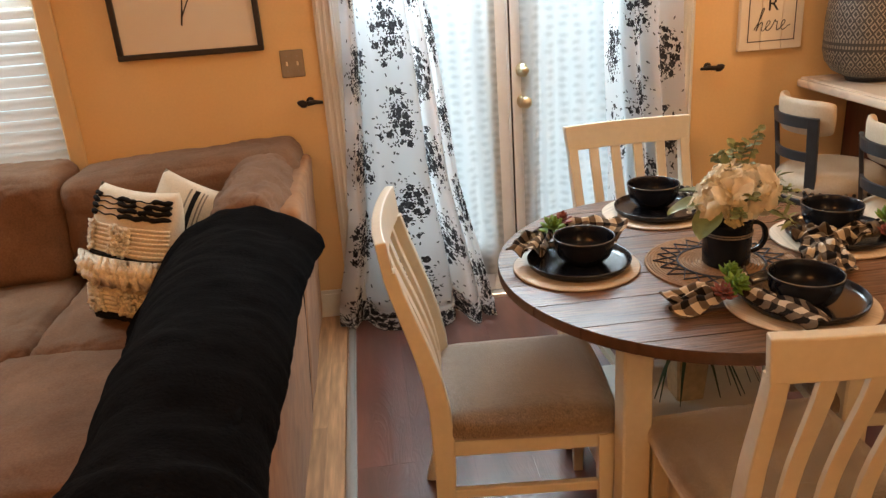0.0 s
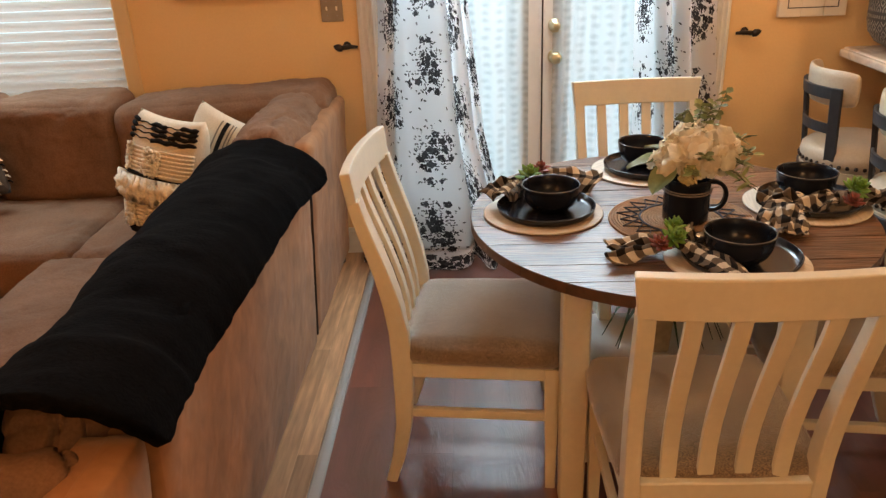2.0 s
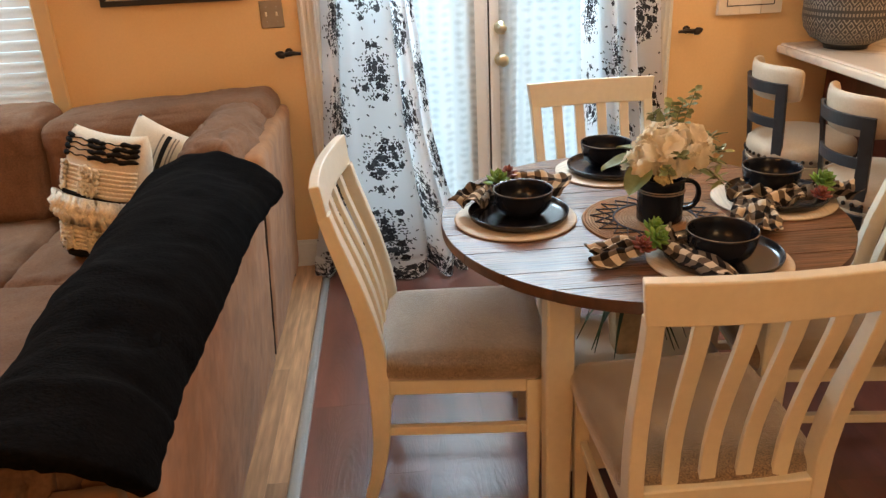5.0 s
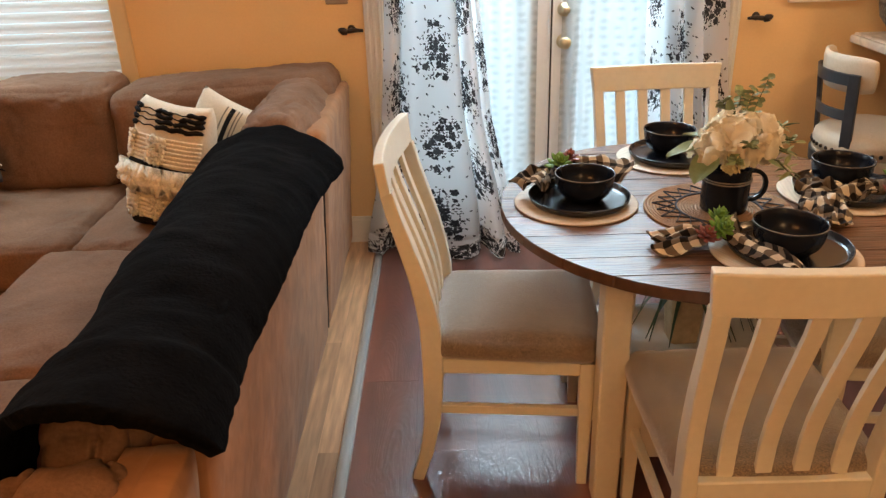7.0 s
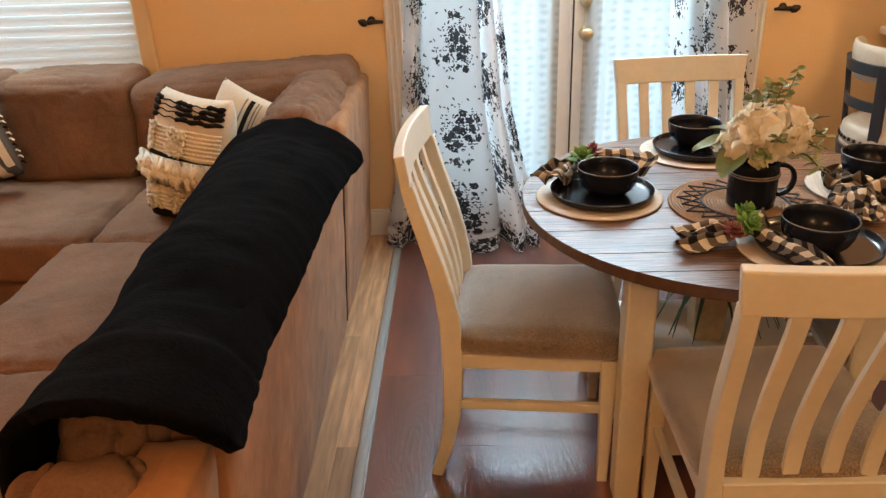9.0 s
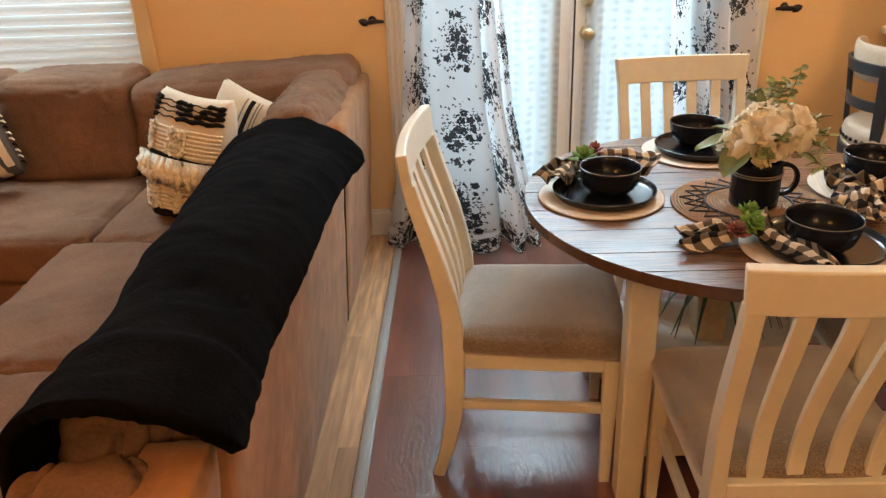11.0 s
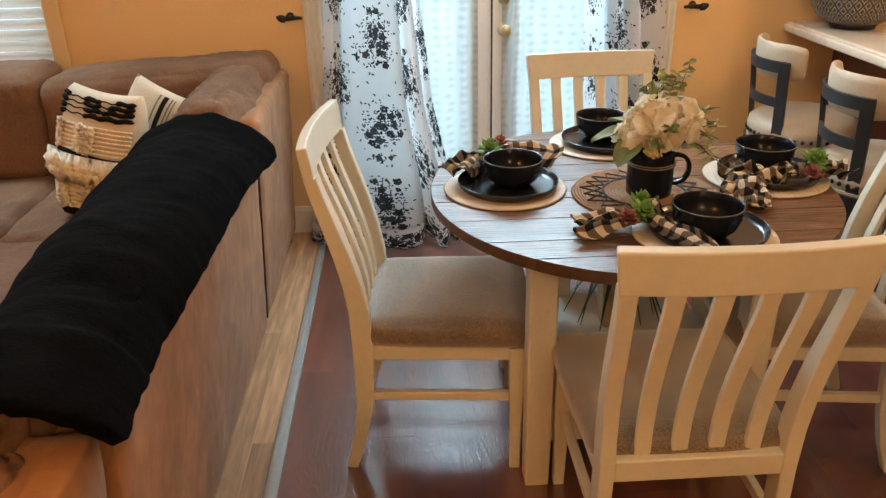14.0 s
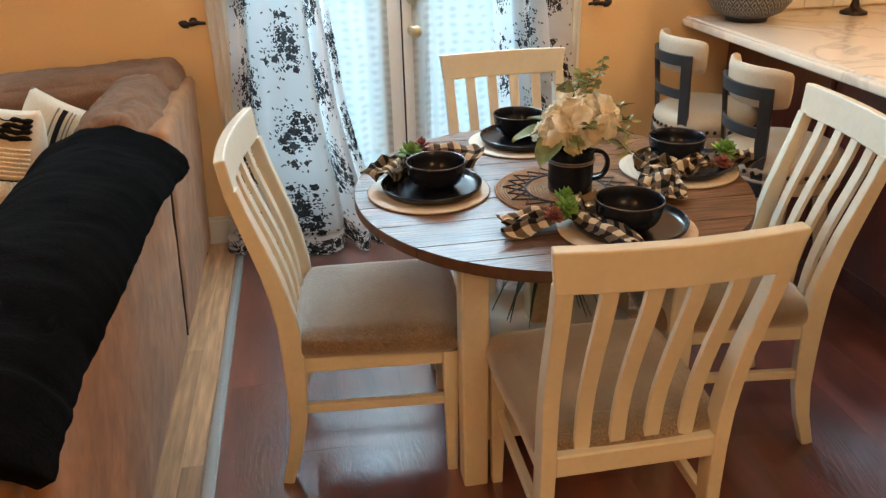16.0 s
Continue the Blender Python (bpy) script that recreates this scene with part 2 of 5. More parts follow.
def floral(n, l, p):
    """Staggered bouquets of ragged blooms and small leaves, with loose specks between them."""
    uv = n.new("ShaderNodeUVMap")
    warp = node(n, "ShaderNodeTexNoise", Scale=7.0, Detail=3.0)
    l.new(uv.outputs[0], warp.inputs["Vector"])
    sep = n.new("ShaderNodeSeparateXYZ")
    l.new(uv.outputs[0], sep.inputs[0])

    def marks(scale, a, b, chance, lobes=0):
        """Oval or lobed marks, one to a cell, turned at random; chance is a number or a socket."""
        v = node(n, "ShaderNodeTexVoronoi", Scale=scale, Randomness=0.85)
        v.voronoi_dimensions = "2D"
        l.new(uv.outputs[0], v.inputs["Vector"])
        d = n.new("ShaderNodeVectorMath")
        d.operation = "SUBTRACT"
        l.new(uv.outputs[0], d.inputs[0])
        l.new(v.outputs["Position"], d.inputs[1])
        tint = n.new("ShaderNodeSeparateColor")
        l.new(v.outputs["Color"], tint.inputs[0])
        turn = n.new("ShaderNodeVectorRotate")
        turn.rotation_type = "Z_AXIS"
        l.new(d.outputs[0], turn.inputs["Vector"])
        l.new(math2(n, l, "MULTIPLY", tint.outputs[0], 6.283), turn.inputs["Angle"])
        q = n.new("ShaderNodeSeparateXYZ")
        l.new(turn.outputs[0], q.inputs[0])
        x, y = math2(n, l, "MULTIPLY", q.outputs["X"], 1 / a), math2(n, l, "MULTIPLY", q.outputs["Y"], 1 / b)
        r = math2(n, l, "SQRT", math2(n, l, "ADD", math2(n, l, "MULTIPLY", x, x), math2(n, l, "MULTIPLY", y, y)))
        if lobes:
            angle = math2(n, l, "ARCTAN2", y, x)
            r = math2(n, l, "MULTIPLY_ADD", math2(n, l, "COSINE", math2(n, l, "MULTIPLY", angle, float(lobes))), 0.16, r)
        return math2(n, l, "MULTIPLY", math2(n, l, "LESS_THAN", r, 1.0), math2(n, l, "LESS_THAN", tint.outputs[1], chance)), tint.outputs[2], r

    # place in the staggered repeat: columns 0.25 m wide, bouquets 0.37 m apart
    col = math2(n, l, "FLOOR", math2(n, l, "MULTIPLY", sep.outputs["X"], 1 / 0.25))
    lx = math2(n, l, "MULTIPLY_ADD", math2(n, l, "FRACT", math2(n, l, "MULTIPLY", sep.outputs["X"], 1 / 0.25)), 0.25, -0.125)
    row = math2(n, l, "ADD", math2(n, l, "MULTIPLY", sep.outputs["Y"], 1 / 0.37), math2(n, l, "MULTIPLY", col, 0.53))
    ly = math2(n, l, "MULTIPLY_ADD", math2(n, l, "FRACT", row), 0.37, -0.185)
    ex, ey = math2(n, l, "MULTIPLY", lx, 1 / 0.095), math2(n, l, "MULTIPLY", ly, 1 / 0.125)
    reach = math2(n, l, "SQRT", math2(n, l, "ADD", math2(n, l, "MULTIPLY", ex, ex), math2(n, l, "MULTIPLY", ey, ey)))
    reach = math2(n, l, "MULTIPLY_ADD", math2(n, l, "SUBTRACT", warp.outputs["Fac"], 0.5), 1.5, reach)
    # the printed border along the hem
    hem = math2(n, l, "MULTIPLY", math2(n, l, "LESS_THAN", sep.outputs["Y"], 0.15), 0.75)
    dense = math2(n, l, "MAXIMUM", math2(n, l, "MULTIPLY_ADD", reach, -1.0, 1.22), hem)
    heads, tint, _ = marks(27.0, 0.0185, 0.0155, dense, 5)
    petals = node(n, "ShaderNodeTexVoronoi", Scale=105.0)
    petals.voronoi_dimensions = "2D"
    l.new(uv.outputs[0], petals.inputs["Vector"])
    ink = math2(n, l, "MULTIPLY", heads, math2(n, l, "LESS_THAN", petals.outputs["Distance"], 0.8))
    sparse = math2(n, l, "MULTIPLY", dense, 0.7)
    for scale, a, b in ((62.0, 0.0082, 0.0036), (84.0, 0.0062, 0.0028)):
        leaf, _, _ = marks(scale, a, b, sparse)
        ink = math2(n, l, "MAXIMUM", ink, leaf)
    speck, _, _ = marks(15.5, 0.0078, 0.0033, 0.85)
    ink = math2(n, l, "MAXIMUM", ink, speck)
    tone = node(n, "ShaderNodeMapRange")
    l.new(math2(n, l, "MULTIPLY_ADD", petals.outputs["Distance"], 0.8, math2(n, l, "MULTIPLY", tint, 0.5)), tone.inputs["Value"])
    tone.inputs["To Min"].default_value, tone.inputs["To Max"].default_value = 0.5, 3.4
    black = n.new("ShaderNodeHueSaturation")
    black.inputs["Color"].default_value = (0.030, 0.030, 0.033, 1)
    l.new(tone.outputs[0], black.inputs["Value"])
    mx = n.new("ShaderNodeMix")
    mx.data_type = "RGBA"
    mx.inputs["A"].default_value = (0.93, 0.94, 0.95, 1)
    l.new(ink, mx.inputs["Factor"])
    l.new(black.outputs[0], mx.inputs["B"])
    cloth_light(n, l, p, mx.outputs["Result"], 0.84)


def lace(n, l, p):
    uv = n.new("ShaderNodeUVMap")
    warp = node(n, "ShaderNodeTexNoise", Scale=60.0, Detail=2.0)
    l.new(uv.outputs[0], warp.inputs["Vector"])
    add = n.new("ShaderNodeVectorMath")
    add.operation = "MULTIPLY_ADD"
    l.new(warp.outputs["Color"], add.inputs[0])
    add.inputs[1].default_value = (0.012, 0.012, 0)
    l.new(uv.outputs[0], add.inputs[2])
    dot = node(n, "ShaderNodeTexVoronoi", Scale=1.0, Randomness=0.3)
    dot.voronoi_dimensions = "2D"
    mp = n.new("ShaderNodeMapping")
    mp.inputs["Scale"].default_value = (13, 27, 1)
    l.new(add.outputs[0], mp.inputs["Vector"])
    l.new(mp.outputs[0], dot.inputs["Vector"])
    tuft = node(n, "ShaderNodeMapRange")
    tuft.inputs["From Min"].default_value, tuft.inputs["From Max"].default_value = 0.10, 0.42
    l.new(dot.outputs["Distance"], tuft.inputs["Value"])
    mx = n.new("ShaderNodeMix")
    mx.data_type = "RGBA"
    mx.inputs["A"].default_value, mx.inputs["B"].default_value = (0.46, 0.49, 0.49, 1), (0.58, 0.61, 0.61, 1)
    l.new(tuft.outputs[0], mx.inputs["Factor"])
    cloth_light(n, l, p, mx.outputs["Result"], 0.36, 0.03)


def check(n, l, p):
    """Black and cream buffalo check."""
    uv = n.new("ShaderNodeUVMap")
    sep = n.new("ShaderNodeSeparateXYZ")
    l.new(uv.outputs[0], sep.inputs[0])
    bars = []
    for axis in ("X", "Y"):
        f = math2(n, l, "FRACT", math2(n, l, "MULTIPLY", sep.outputs[axis], 25.0))
        bars.append(math2(n, l, "GREATER_THAN", f, 0.5))
    mix = math2(n, l, "MULTIPLY", math2(n, l, "ADD", bars[0], bars[1]), 0.5)
    ramp = n.new("ShaderNodeValToRGB")
    ramp.color_ramp.elements[0].color = (0.012, 0.010, 0.010, 1)
    ramp.color_ramp.elements[1].color = (0.60, 0.53, 0.43, 1)
    mid = ramp.color_ramp.elements.new(0.5)
    mid.color = (0.13, 0.105, 0.082, 1)
    l.new(mix, ramp.inputs[0])
    l.new(ramp.outputs[0], p.inputs["Base Color"])
    p.inputs["Roughness"].default_value, p.inputs["Specular IOR Level"].default_value = 0.9, 0.1
    weave = node(n, "ShaderNodeTexNoise", Scale=300.0)
    l.new(uv.outputs[0], weave.inputs["Vector"])
    b = node(n, "ShaderNodeBump", Strength=0.4, Distance=0.003)
    l.new(weave.outputs["Fac"], b.inputs["Height"])
    l.new(b.outputs[0], p.inputs["Normal"])


def marble(n, l, p):
    co = n.new("ShaderNodeTexCoord")
    warp = node(n, "ShaderNodeTexNoise", Scale=2.6, Detail=8.0, Distortion=0.9)
    l.new(co.outputs["Object"], warp.inputs["Vector"])
    ramp = n.new("ShaderNodeValToRGB")
    for e, (pos, c) in zip((ramp.color_ramp.elements[0], ramp.color_ramp.elements.new(0.47), ramp.color_ramp.elements.new(0.5), ramp.color_ramp.elements.new(0.54), ramp.color_ramp.elements[-1]),
                           ((0.0, (0.72, 0.64, 0.54)), (0.47, (0.74, 0.66, 0.56)), (0.5, (0.56, 0.51, 0.45)), (0.54, (0.72, 0.65, 0.55)), (1.0, (0.62, 0.56, 0.48)))):
        e.position, e.color = pos, (*c, 1)
    l.new(warp.outputs["Fac"], ramp.inputs[0])
    l.new(ramp.outputs[0], p.inputs["Base Color"])
    p.inputs["Roughness"].default_value = 0.18


def pot_pattern(n, l, p):
    """Dark glazed pot with rows of incised pale diamonds and bands."""
    uv = n.new("ShaderNodeUVMap")
    sep = n.new("ShaderNodeSeparateXYZ")
    l.new(uv.outputs[0], sep.inputs[0])
    u = math2(n, l, "MULTIPLY", sep.outputs["X"], 32.0)
    v = math2(n, l, "MULTIPLY", sep.outputs["Y"], 20.0)
    tri = [math2(n, l, "PINGPONG", q, 0.5) for q in (u, v)]
    diamond = math2(n, l, "FRACT", math2(n, l, "MULTIPLY", math2(n, l, "ADD", *tri), 2.6))
    line = math2(n, l, "GREATER_THAN", diamond, 0.60)
    band = math2(n, l, "GREATER_THAN", math2(n, l, "FRACT", math2(n, l, "MULTIPLY", sep.outputs["Y"], 5.0)), 0.76)
    stripes = math2(n, l, "GREATER_THAN", math2(n, l, "FRACT", math2(n, l, "MULTIPLY", sep.outputs["Y"], 40.0)), 0.5)
    ticks = math2(n, l, "GREATER_THAN", math2(n, l, "FRACT", math2(n, l, "MULTIPLY", sep.outputs["X"], 90.0)), 0.45)
    bandline = math2(n, l, "MULTIPLY", stripes, ticks)
    sel = n.new("ShaderNodeMix")
    l.new(band, sel.inputs["Factor"])
    l.new(line, sel.inputs["A"])
    l.new(bandline, sel.inputs["B"])
    wear = node(n, "ShaderNodeTexNoise", Scale=30.0, Detail=3.0)
    l.new(uv.outputs[0], wear.inputs["Vector"])
    amt = math2(n, l, "MULTIPLY", sel.outputs["Result"], math2(n, l, "MULTIPLY_ADD", wear.outputs["Fac"], 1.2, 0.15))
    mx = n.new("ShaderNodeMix")
    mx.data_type = "RGBA"
    mx.inputs["A"].default_value, mx.inputs["B"].default_value = (0.045, 0.041, 0.037, 1), (0.31, 0.28, 0.23, 1)
    l.new(amt, mx.inputs["Factor"])
    l.new(mx.outputs["Result"], p.inputs["Base Color"])
    p.inputs["Roughness"].default_value = 0.45
    b = node(n, "ShaderNodeBump", Strength=0.6, Distance=0.003)
    l.new(sel.outputs["Result"], b.inputs["Height"])
    l.new(b.outputs[0], p.inputs["Normal"])


def glass(n, l, p):
    p.inputs["Base Color"].default_value = (0.95, 0.98, 1.0, 1)
    p.inputs["Transmission Weight"].default_value, p.inputs["Roughness"].default_value, p.inputs["IOR"].default_value = 1.0, 0.02, 1.05


def blind(n, l, p):
    c = node(n, "ShaderNodeTexNoise", Scale=20.0)
    ramp = n.new("ShaderNodeValToRGB")
    ramp.color_ramp.elements[0].color, ramp.color_ramp.elements[1].color = (0.74, 0.73, 0.70, 1), (0.82, 0.81, 0.78, 1)
    l.new(c.outputs["Fac"], ramp.inputs[0])
    cloth_light(n, l, p, ramp.outputs[0], 0.35)


def plaid_knit(n, l, p):
    co = n.new("ShaderNodeTexCoord")
    sep = n.new("ShaderNodeSeparateXYZ")
    l.new(co.outputs["Object"], sep.inputs[0])
    f = math2(n, l, "FRACT", math2(n, l, "MULTIPLY", math2(n, l, "ADD", sep.outputs["X"], math2(n, l, "MULTIPLY", sep.outputs["Z"], 0.25)), 5.0))
    nz = node(n, "ShaderNodeTexNoise", Scale=90.0, Detail=3.0)
    l.new(co.outputs["Object"], nz.inputs["Vector"])
    ramp = n.new("ShaderNodeValToRGB")
    ramp.color_ramp.interpolation = "CONSTANT"
    ramp.color_ramp.elements[0].color, ramp.color_ramp.elements[1].color = (0.10, 0.085, 0.07, 1), (0.03, 0.028, 0.026, 1)
    ramp.color_ramp.elements[1].position = 0.3
    for pos, c in ((0.62, (0.52, 0.42, 0.30, 1)), (0.8, (0.06, 0.05, 0.045, 1))):
        e = ramp.color_ramp.elements.new(pos)
        e.color = c
    l.new(math2(n, l, "MULTIPLY_ADD", nz.outputs["Fac"], 0.12, math2(n, l, "ADD", f, -0.06)), ramp.inputs[0])
    l.new(ramp.outputs[0], p.inputs["Base Color"])
    p.inputs["Roughness"].default_value = 0.95




def petal(n, l, p):
    info = n.new("ShaderNodeObjectInfo")
    ramp = n.new("ShaderNodeValToRGB")
    ramp.color_ramp.elements[0].color, ramp.color_ramp.elements[1].color = (0.78, 0.68, 0.50, 1), (0.90, 0.84, 0.70, 1)
    l.new(info.outputs["Random"], ramp.inputs[0])
    cloth_light(n, l, p, ramp.outputs[0], 0.4)


petal(PETAL.node_tree.nodes, PETAL.node_tree.links, PETAL.node_tree.nodes["Principled BSDF"])
FLORAL, LACE, CHECK, MARBLE = mixed("floral_voile", floral), mixed("tufted_sheer", lace), mixed("buffalo_check", check), mixed("marble", marble)
POT_PATTERN, GLASS, BLIND, PLAID = mixed("incised_pot", pot_pattern), mixed("glass", glass), mixed("blind_slat", blind), mixed("plaid_knit", plaid_knit)


# ---- building helpers ----
def thing(name, label, category, m=None, group="", kind=""):
    ob = new(name)
    ob.matrix_basis = m or Matrix()
    return tagged(ob, label, category, group, kind)


def link_mesh(name, bm, mat, parent=None, label="", smooth=False, m=None):
    me = bpy.data.meshes.new(name)
    bm.normal_update()
    bm.to_mesh(me)
    bm.free()
    me.materials.append(mat)
    if smooth:
        me.polygons.foreach_set("use_smooth", [True] * len(me.polygons))
    ob = new(name, me)
    ob.parent = parent
    if m:
        ob.matrix_basis = m
    return tagged(ob, label)


def part(name, bm, mat, parent, label="", smooth=False, m=None):
    return link_mesh(name, bm, mat, parent, label, smooth, m)


def again(name, ob, parent, m):
    """One more object on the same mesh."""
    o = new(name, ob.data)
    o.parent = parent
    o.matrix_basis = m
    return o


def box(x0, x1, y0, y1, z0, z1, bevel=0.0, seg=1, bm=None):
    bm = bm or bmesh.new()
    vs = bmesh.ops.create_cube(bm, size=1.0)["verts"]
    for v in vs:
        v.co = Vector((x0 + (v.co.x + 0.5) * (x1 - x0), y0 + (v.co.y + 0.5) * (y1 - y0), z0 + (v.co.z + 0.5) * (z1 - z0)))
    if bevel:
        edges = {e for v in vs for e in v.link_edges}
        bmesh.ops.bevel(bm, geom=list(edges), offset=bevel, segments=seg, affect="EDGES", profile=0.6)
    return bm


def lathe(profile, steps=32, uv=False, bm=None):
    """A turned form from (radius, height) pairs."""
    bm = bm or bmesh.new()
    layer = bm.loops.layers.uv.new("UVMap") if uv else None
    rings = [[bm.verts.new((r * math.cos(a), r * math.sin(a), z)) for a in [2 * math.pi * i / steps for i in range(steps)]] if r > 1e-5 else [bm.verts.new((0, 0, z))] for r, z in profile]
    length = [0.0]
    for (r0, z0), (r1, z1) in zip(profile, profile[1:]):
        length.append(length[-1] + math.hypot(r1 - r0, z1 - z0))
    for k, (a, b) in enumerate(zip(rings, rings[1:])):
        for i in range(steps):
            j = (i + 1) % steps
            if len(a) == 1 and len(b) == 1:
                continue
            vs = [a[0], b[j], b[i]] if len(a) == 1 else [a[i], a[j], b[0]] if len(b) == 1 else [a[i], a[j], b[j], b[i]]
            f = bm.faces.new(vs)
            if uv:
                for lp in f.loops:
                    ring = a if lp.vert in a else b
                    q = ring.index(lp.vert) if len(ring) > 1 else i
                    q = steps if (q == 0 and i == steps - 1) else q
                    lp[layer].uv = (q / steps, length[k] if ring is a else length[k + 1])
    return bm


def tube(points, radius, sides=8, bm=None, cap=True):
    """A round bar along points; radius a number or one for each point."""
    bm = bm or bmesh.new()
    pts = [Vector(p) for p in points]
    rs = radius if isinstance(radius, (list, tuple)) else [radius] * len(pts)
    rings = []
    up = Vector((0.03, 0.05, 1))
    for i, p in enumerate(pts):
        d = (pts[min(i + 1, len(pts) - 1)] - pts[max(i - 1, 0)]).normalized()
        s = d.cross(up)
        if s.length < 0.1:
            s = d.cross(Vector((1, 0, 0)))
        s.normalize()
        t = s.cross(d)
        rings.append([bm.verts.new(p + rs[i] * (math.cos(a) * s + math.sin(a) * t)) for a in [2 * math.pi * k / sides for k in range(sides)]])
    for a, b in zip(rings, rings[1:]):
        for k in range(sides):
            bm.faces.new((a[k], a[(k + 1) % sides], b[(k + 1) % sides], b[k]))
    if cap:
        bm.faces.new(rings[0][::-1])
        bm.faces.new(rings[-1])
    bmesh.ops.recalc_face_normals(bm, faces=bm.faces[:])
    return bm


def bar(points, w, t, side=Vector((1, 0, 0)), bm=None):
    """A squared bar along points: w across side, t across the other way; w and t numbers or one for each point."""
    bm = bm or bmesh.new()
    pts = [Vector(p) for p in points]
    ws = w if isinstance(w, (list, tuple)) else [w] * len(pts)
    ts = t if isinstance(t, (list, tuple)) else [t] * len(pts)
    rings = []
    for i, p in enumerate(pts):
        d = (pts[min(i + 1, len(pts) - 1)] - pts[max(i - 1, 0)]).normalized()
        s = (side - d * side.dot(d)).normalized()
        q = d.cross(s)
        c = 0.14
        ring = []
        for a, b in ((-1, -1 + c), (-1 + c, -1), (1 - c, -1), (1, -1 + c), (1, 1 - c), (1 - c, 1), (-1 + c, 1), (-1, 1 - c)):
            ring.append(bm.verts.new(p + s * a * ws[i] / 2 + q * b * ts[i] / 2))
        rings.append(ring)
    for a, b in zip(rings, rings[1:]):
        for k in range(8):
            bm.faces.new((a[k], a[(k + 1) % 8], b[(k + 1) % 8], b[k]))
    bm.faces.new(rings[0][::-1])
    bm.faces.new(rings[-1])
    bmesh.ops.recalc_face_normals(bm, faces=bm.faces[:])
    return bm


def soft(x0, x1, y0, y1, z0, z1, r=0.06, bulge=0.02, wrinkle=0.006, seed=0, n=18, freq=6.0, lean=None, ridge=0.0):
    """A padded block: rounded, bulged and creased."""
    bm = bmesh.new()
    bmesh.ops.create_cube(bm, size=2.0)
    bmesh.ops.subdivide_edges(bm, edges=bm.edges[:], cuts=n, use_grid_fill=True)
    half = Vector(((x1 - x0) / 2, (y1 - y0) / 2, (z1 - z0) / 2))
    mid = Vector(((x1 + x0) / 2, (y1 + y0) / 2, (z1 + z0) / 2))
    r = min(r, *half)
    off = Vector((seed * 3.1, seed * 1.7, seed * 5.3))
    for v in bm.verts:
        u = v.co.copy()
        # spread the grid so that the rounded rims get enough of it
        p = Vector([math.copysign(abs(c) ** 0.8, c) * h for c, h in zip(u, half)])
        inner = Vector([max(-h + r, min(h - r, c)) for c, h in zip(p, half)])
        d = p - inner
        nrm = d.normalized() if d.length > 1e-6 else Vector((0, 0, 1))
        p = inner + nrm * r if d.length > 1e-6 else p
        for a in range(3):
            b, c = (a + 1) % 3, (a + 2) % 3
            w = max(0.0, 1 - u[b] ** 2) * max(0.0, 1 - u[c] ** 2)
            p[a] += bulge * w * (1 if u[a] > 0 else -1) * abs(u[a]) ** 3
        q = p + off
        p += nrm * (wrinkle * (noise.noise(q * freq) + 0.6 * noise.noise(q * freq * 2.3)))
        if ridge:
            g = noise.noise((q.x * 9 + 2 * noise.noise(q * 4), q.y * 6, q.z * 7))
            h = noise.noise((q.x * 14, q.y * 17 + 3 * noise.noise(q * 3), q.z * 9))
            p -= nrm * ridge * (max(0.0, 1 - 5 * abs(g)) ** 1.5 + 0.6 * max(0.0, 1 - 5 * abs(h)) ** 1.5)
        p += mid
        if lean:
            p = lean(p)
        v.co = p
    return bm


def sheet(fn, nu, nv, uv_scale=(1, 1), bm=None):
    """A sheet from fn(u, v), with u and v from 0 to 1."""
    bm = bm or bmesh.new()
    layer = bm.loops.layers.uv.verify()
    grid = [[bm.verts.new(fn(i / nu, j / nv)) for j in range(nv + 1)] for i in range(nu + 1)]
    for i in range(nu):
        for j in range(nv):
            f = bm.faces.new((grid[i][j], grid[i + 1][j], grid[i + 1][j + 1], grid[i][j + 1]))
            for lp, (a, b) in zip(f.loops, ((i, j), (i + 1, j), (i + 1, j + 1), (i, j + 1))):
                lp[layer].uv = (a / nu * uv_scale[0], b / nv * uv_scale[1])
    return bm


def spline(keys, s):
    """Smooth values through keys of (position, value...)."""
    for k in range(len(keys) - 1):
        if s <= keys[k + 1][0] or k == len(keys) - 2:
            a, b = keys[k], keys[k + 1]
            f = min(1.0, max(0.0, (s - a[0]) / (b[0] - a[0])))
            p0, p3 = keys[max(k - 1, 0)], keys[min(k + 2, len(keys) - 1)]
            return [0.5 * (2 * v1 + (v2 - v0) * f + (2 * v0 - 5 * v1 + 4 * v2 - v3) * f * f + (3 * v1 - v0 - 3 * v2 + v3) * f ** 3)
                    for v0, v1, v2, v3 in zip(p0[1:], a[1:], b[1:], p3[1:])]


def thick(ob, t, offset=-1.0):
    s = ob.modifiers.new("thickness", "SOLIDIFY")
    s.thickness, s.offset = t, offset
    return ob


def rounded(ob, levels=1):
    s = ob.modifiers.new("smooth", "SUBSURF")
    s.levels = s.render_levels = levels
    return ob


def writing(name, body, size, m, mat, parent, extrude=0.0008):
    c = bpy.data.curves.new(name, "FONT")
    c.body, c.size, c.extrude, c.align_x = body, size, extrude, "CENTER"
    c.materials.append(mat)
    ob = new(name, c)
    ob.parent, ob.matrix_basis = parent, m
    return ob


# ---- the room ----
XL, XR, YN, H = -4.6, 4.4, -6.2, 2.44
DX0, DX1, DZ = -0.755, 0.698, 2.05        # French door opening
WX0, WX1, WZ0, WZ1 = -3.12, -1.92, 0.80, 2.10  # window opening


def structure(name, bm, mat, label, category):
    return tagged(link_mesh(name, bm, mat), label, category, "", "structure")


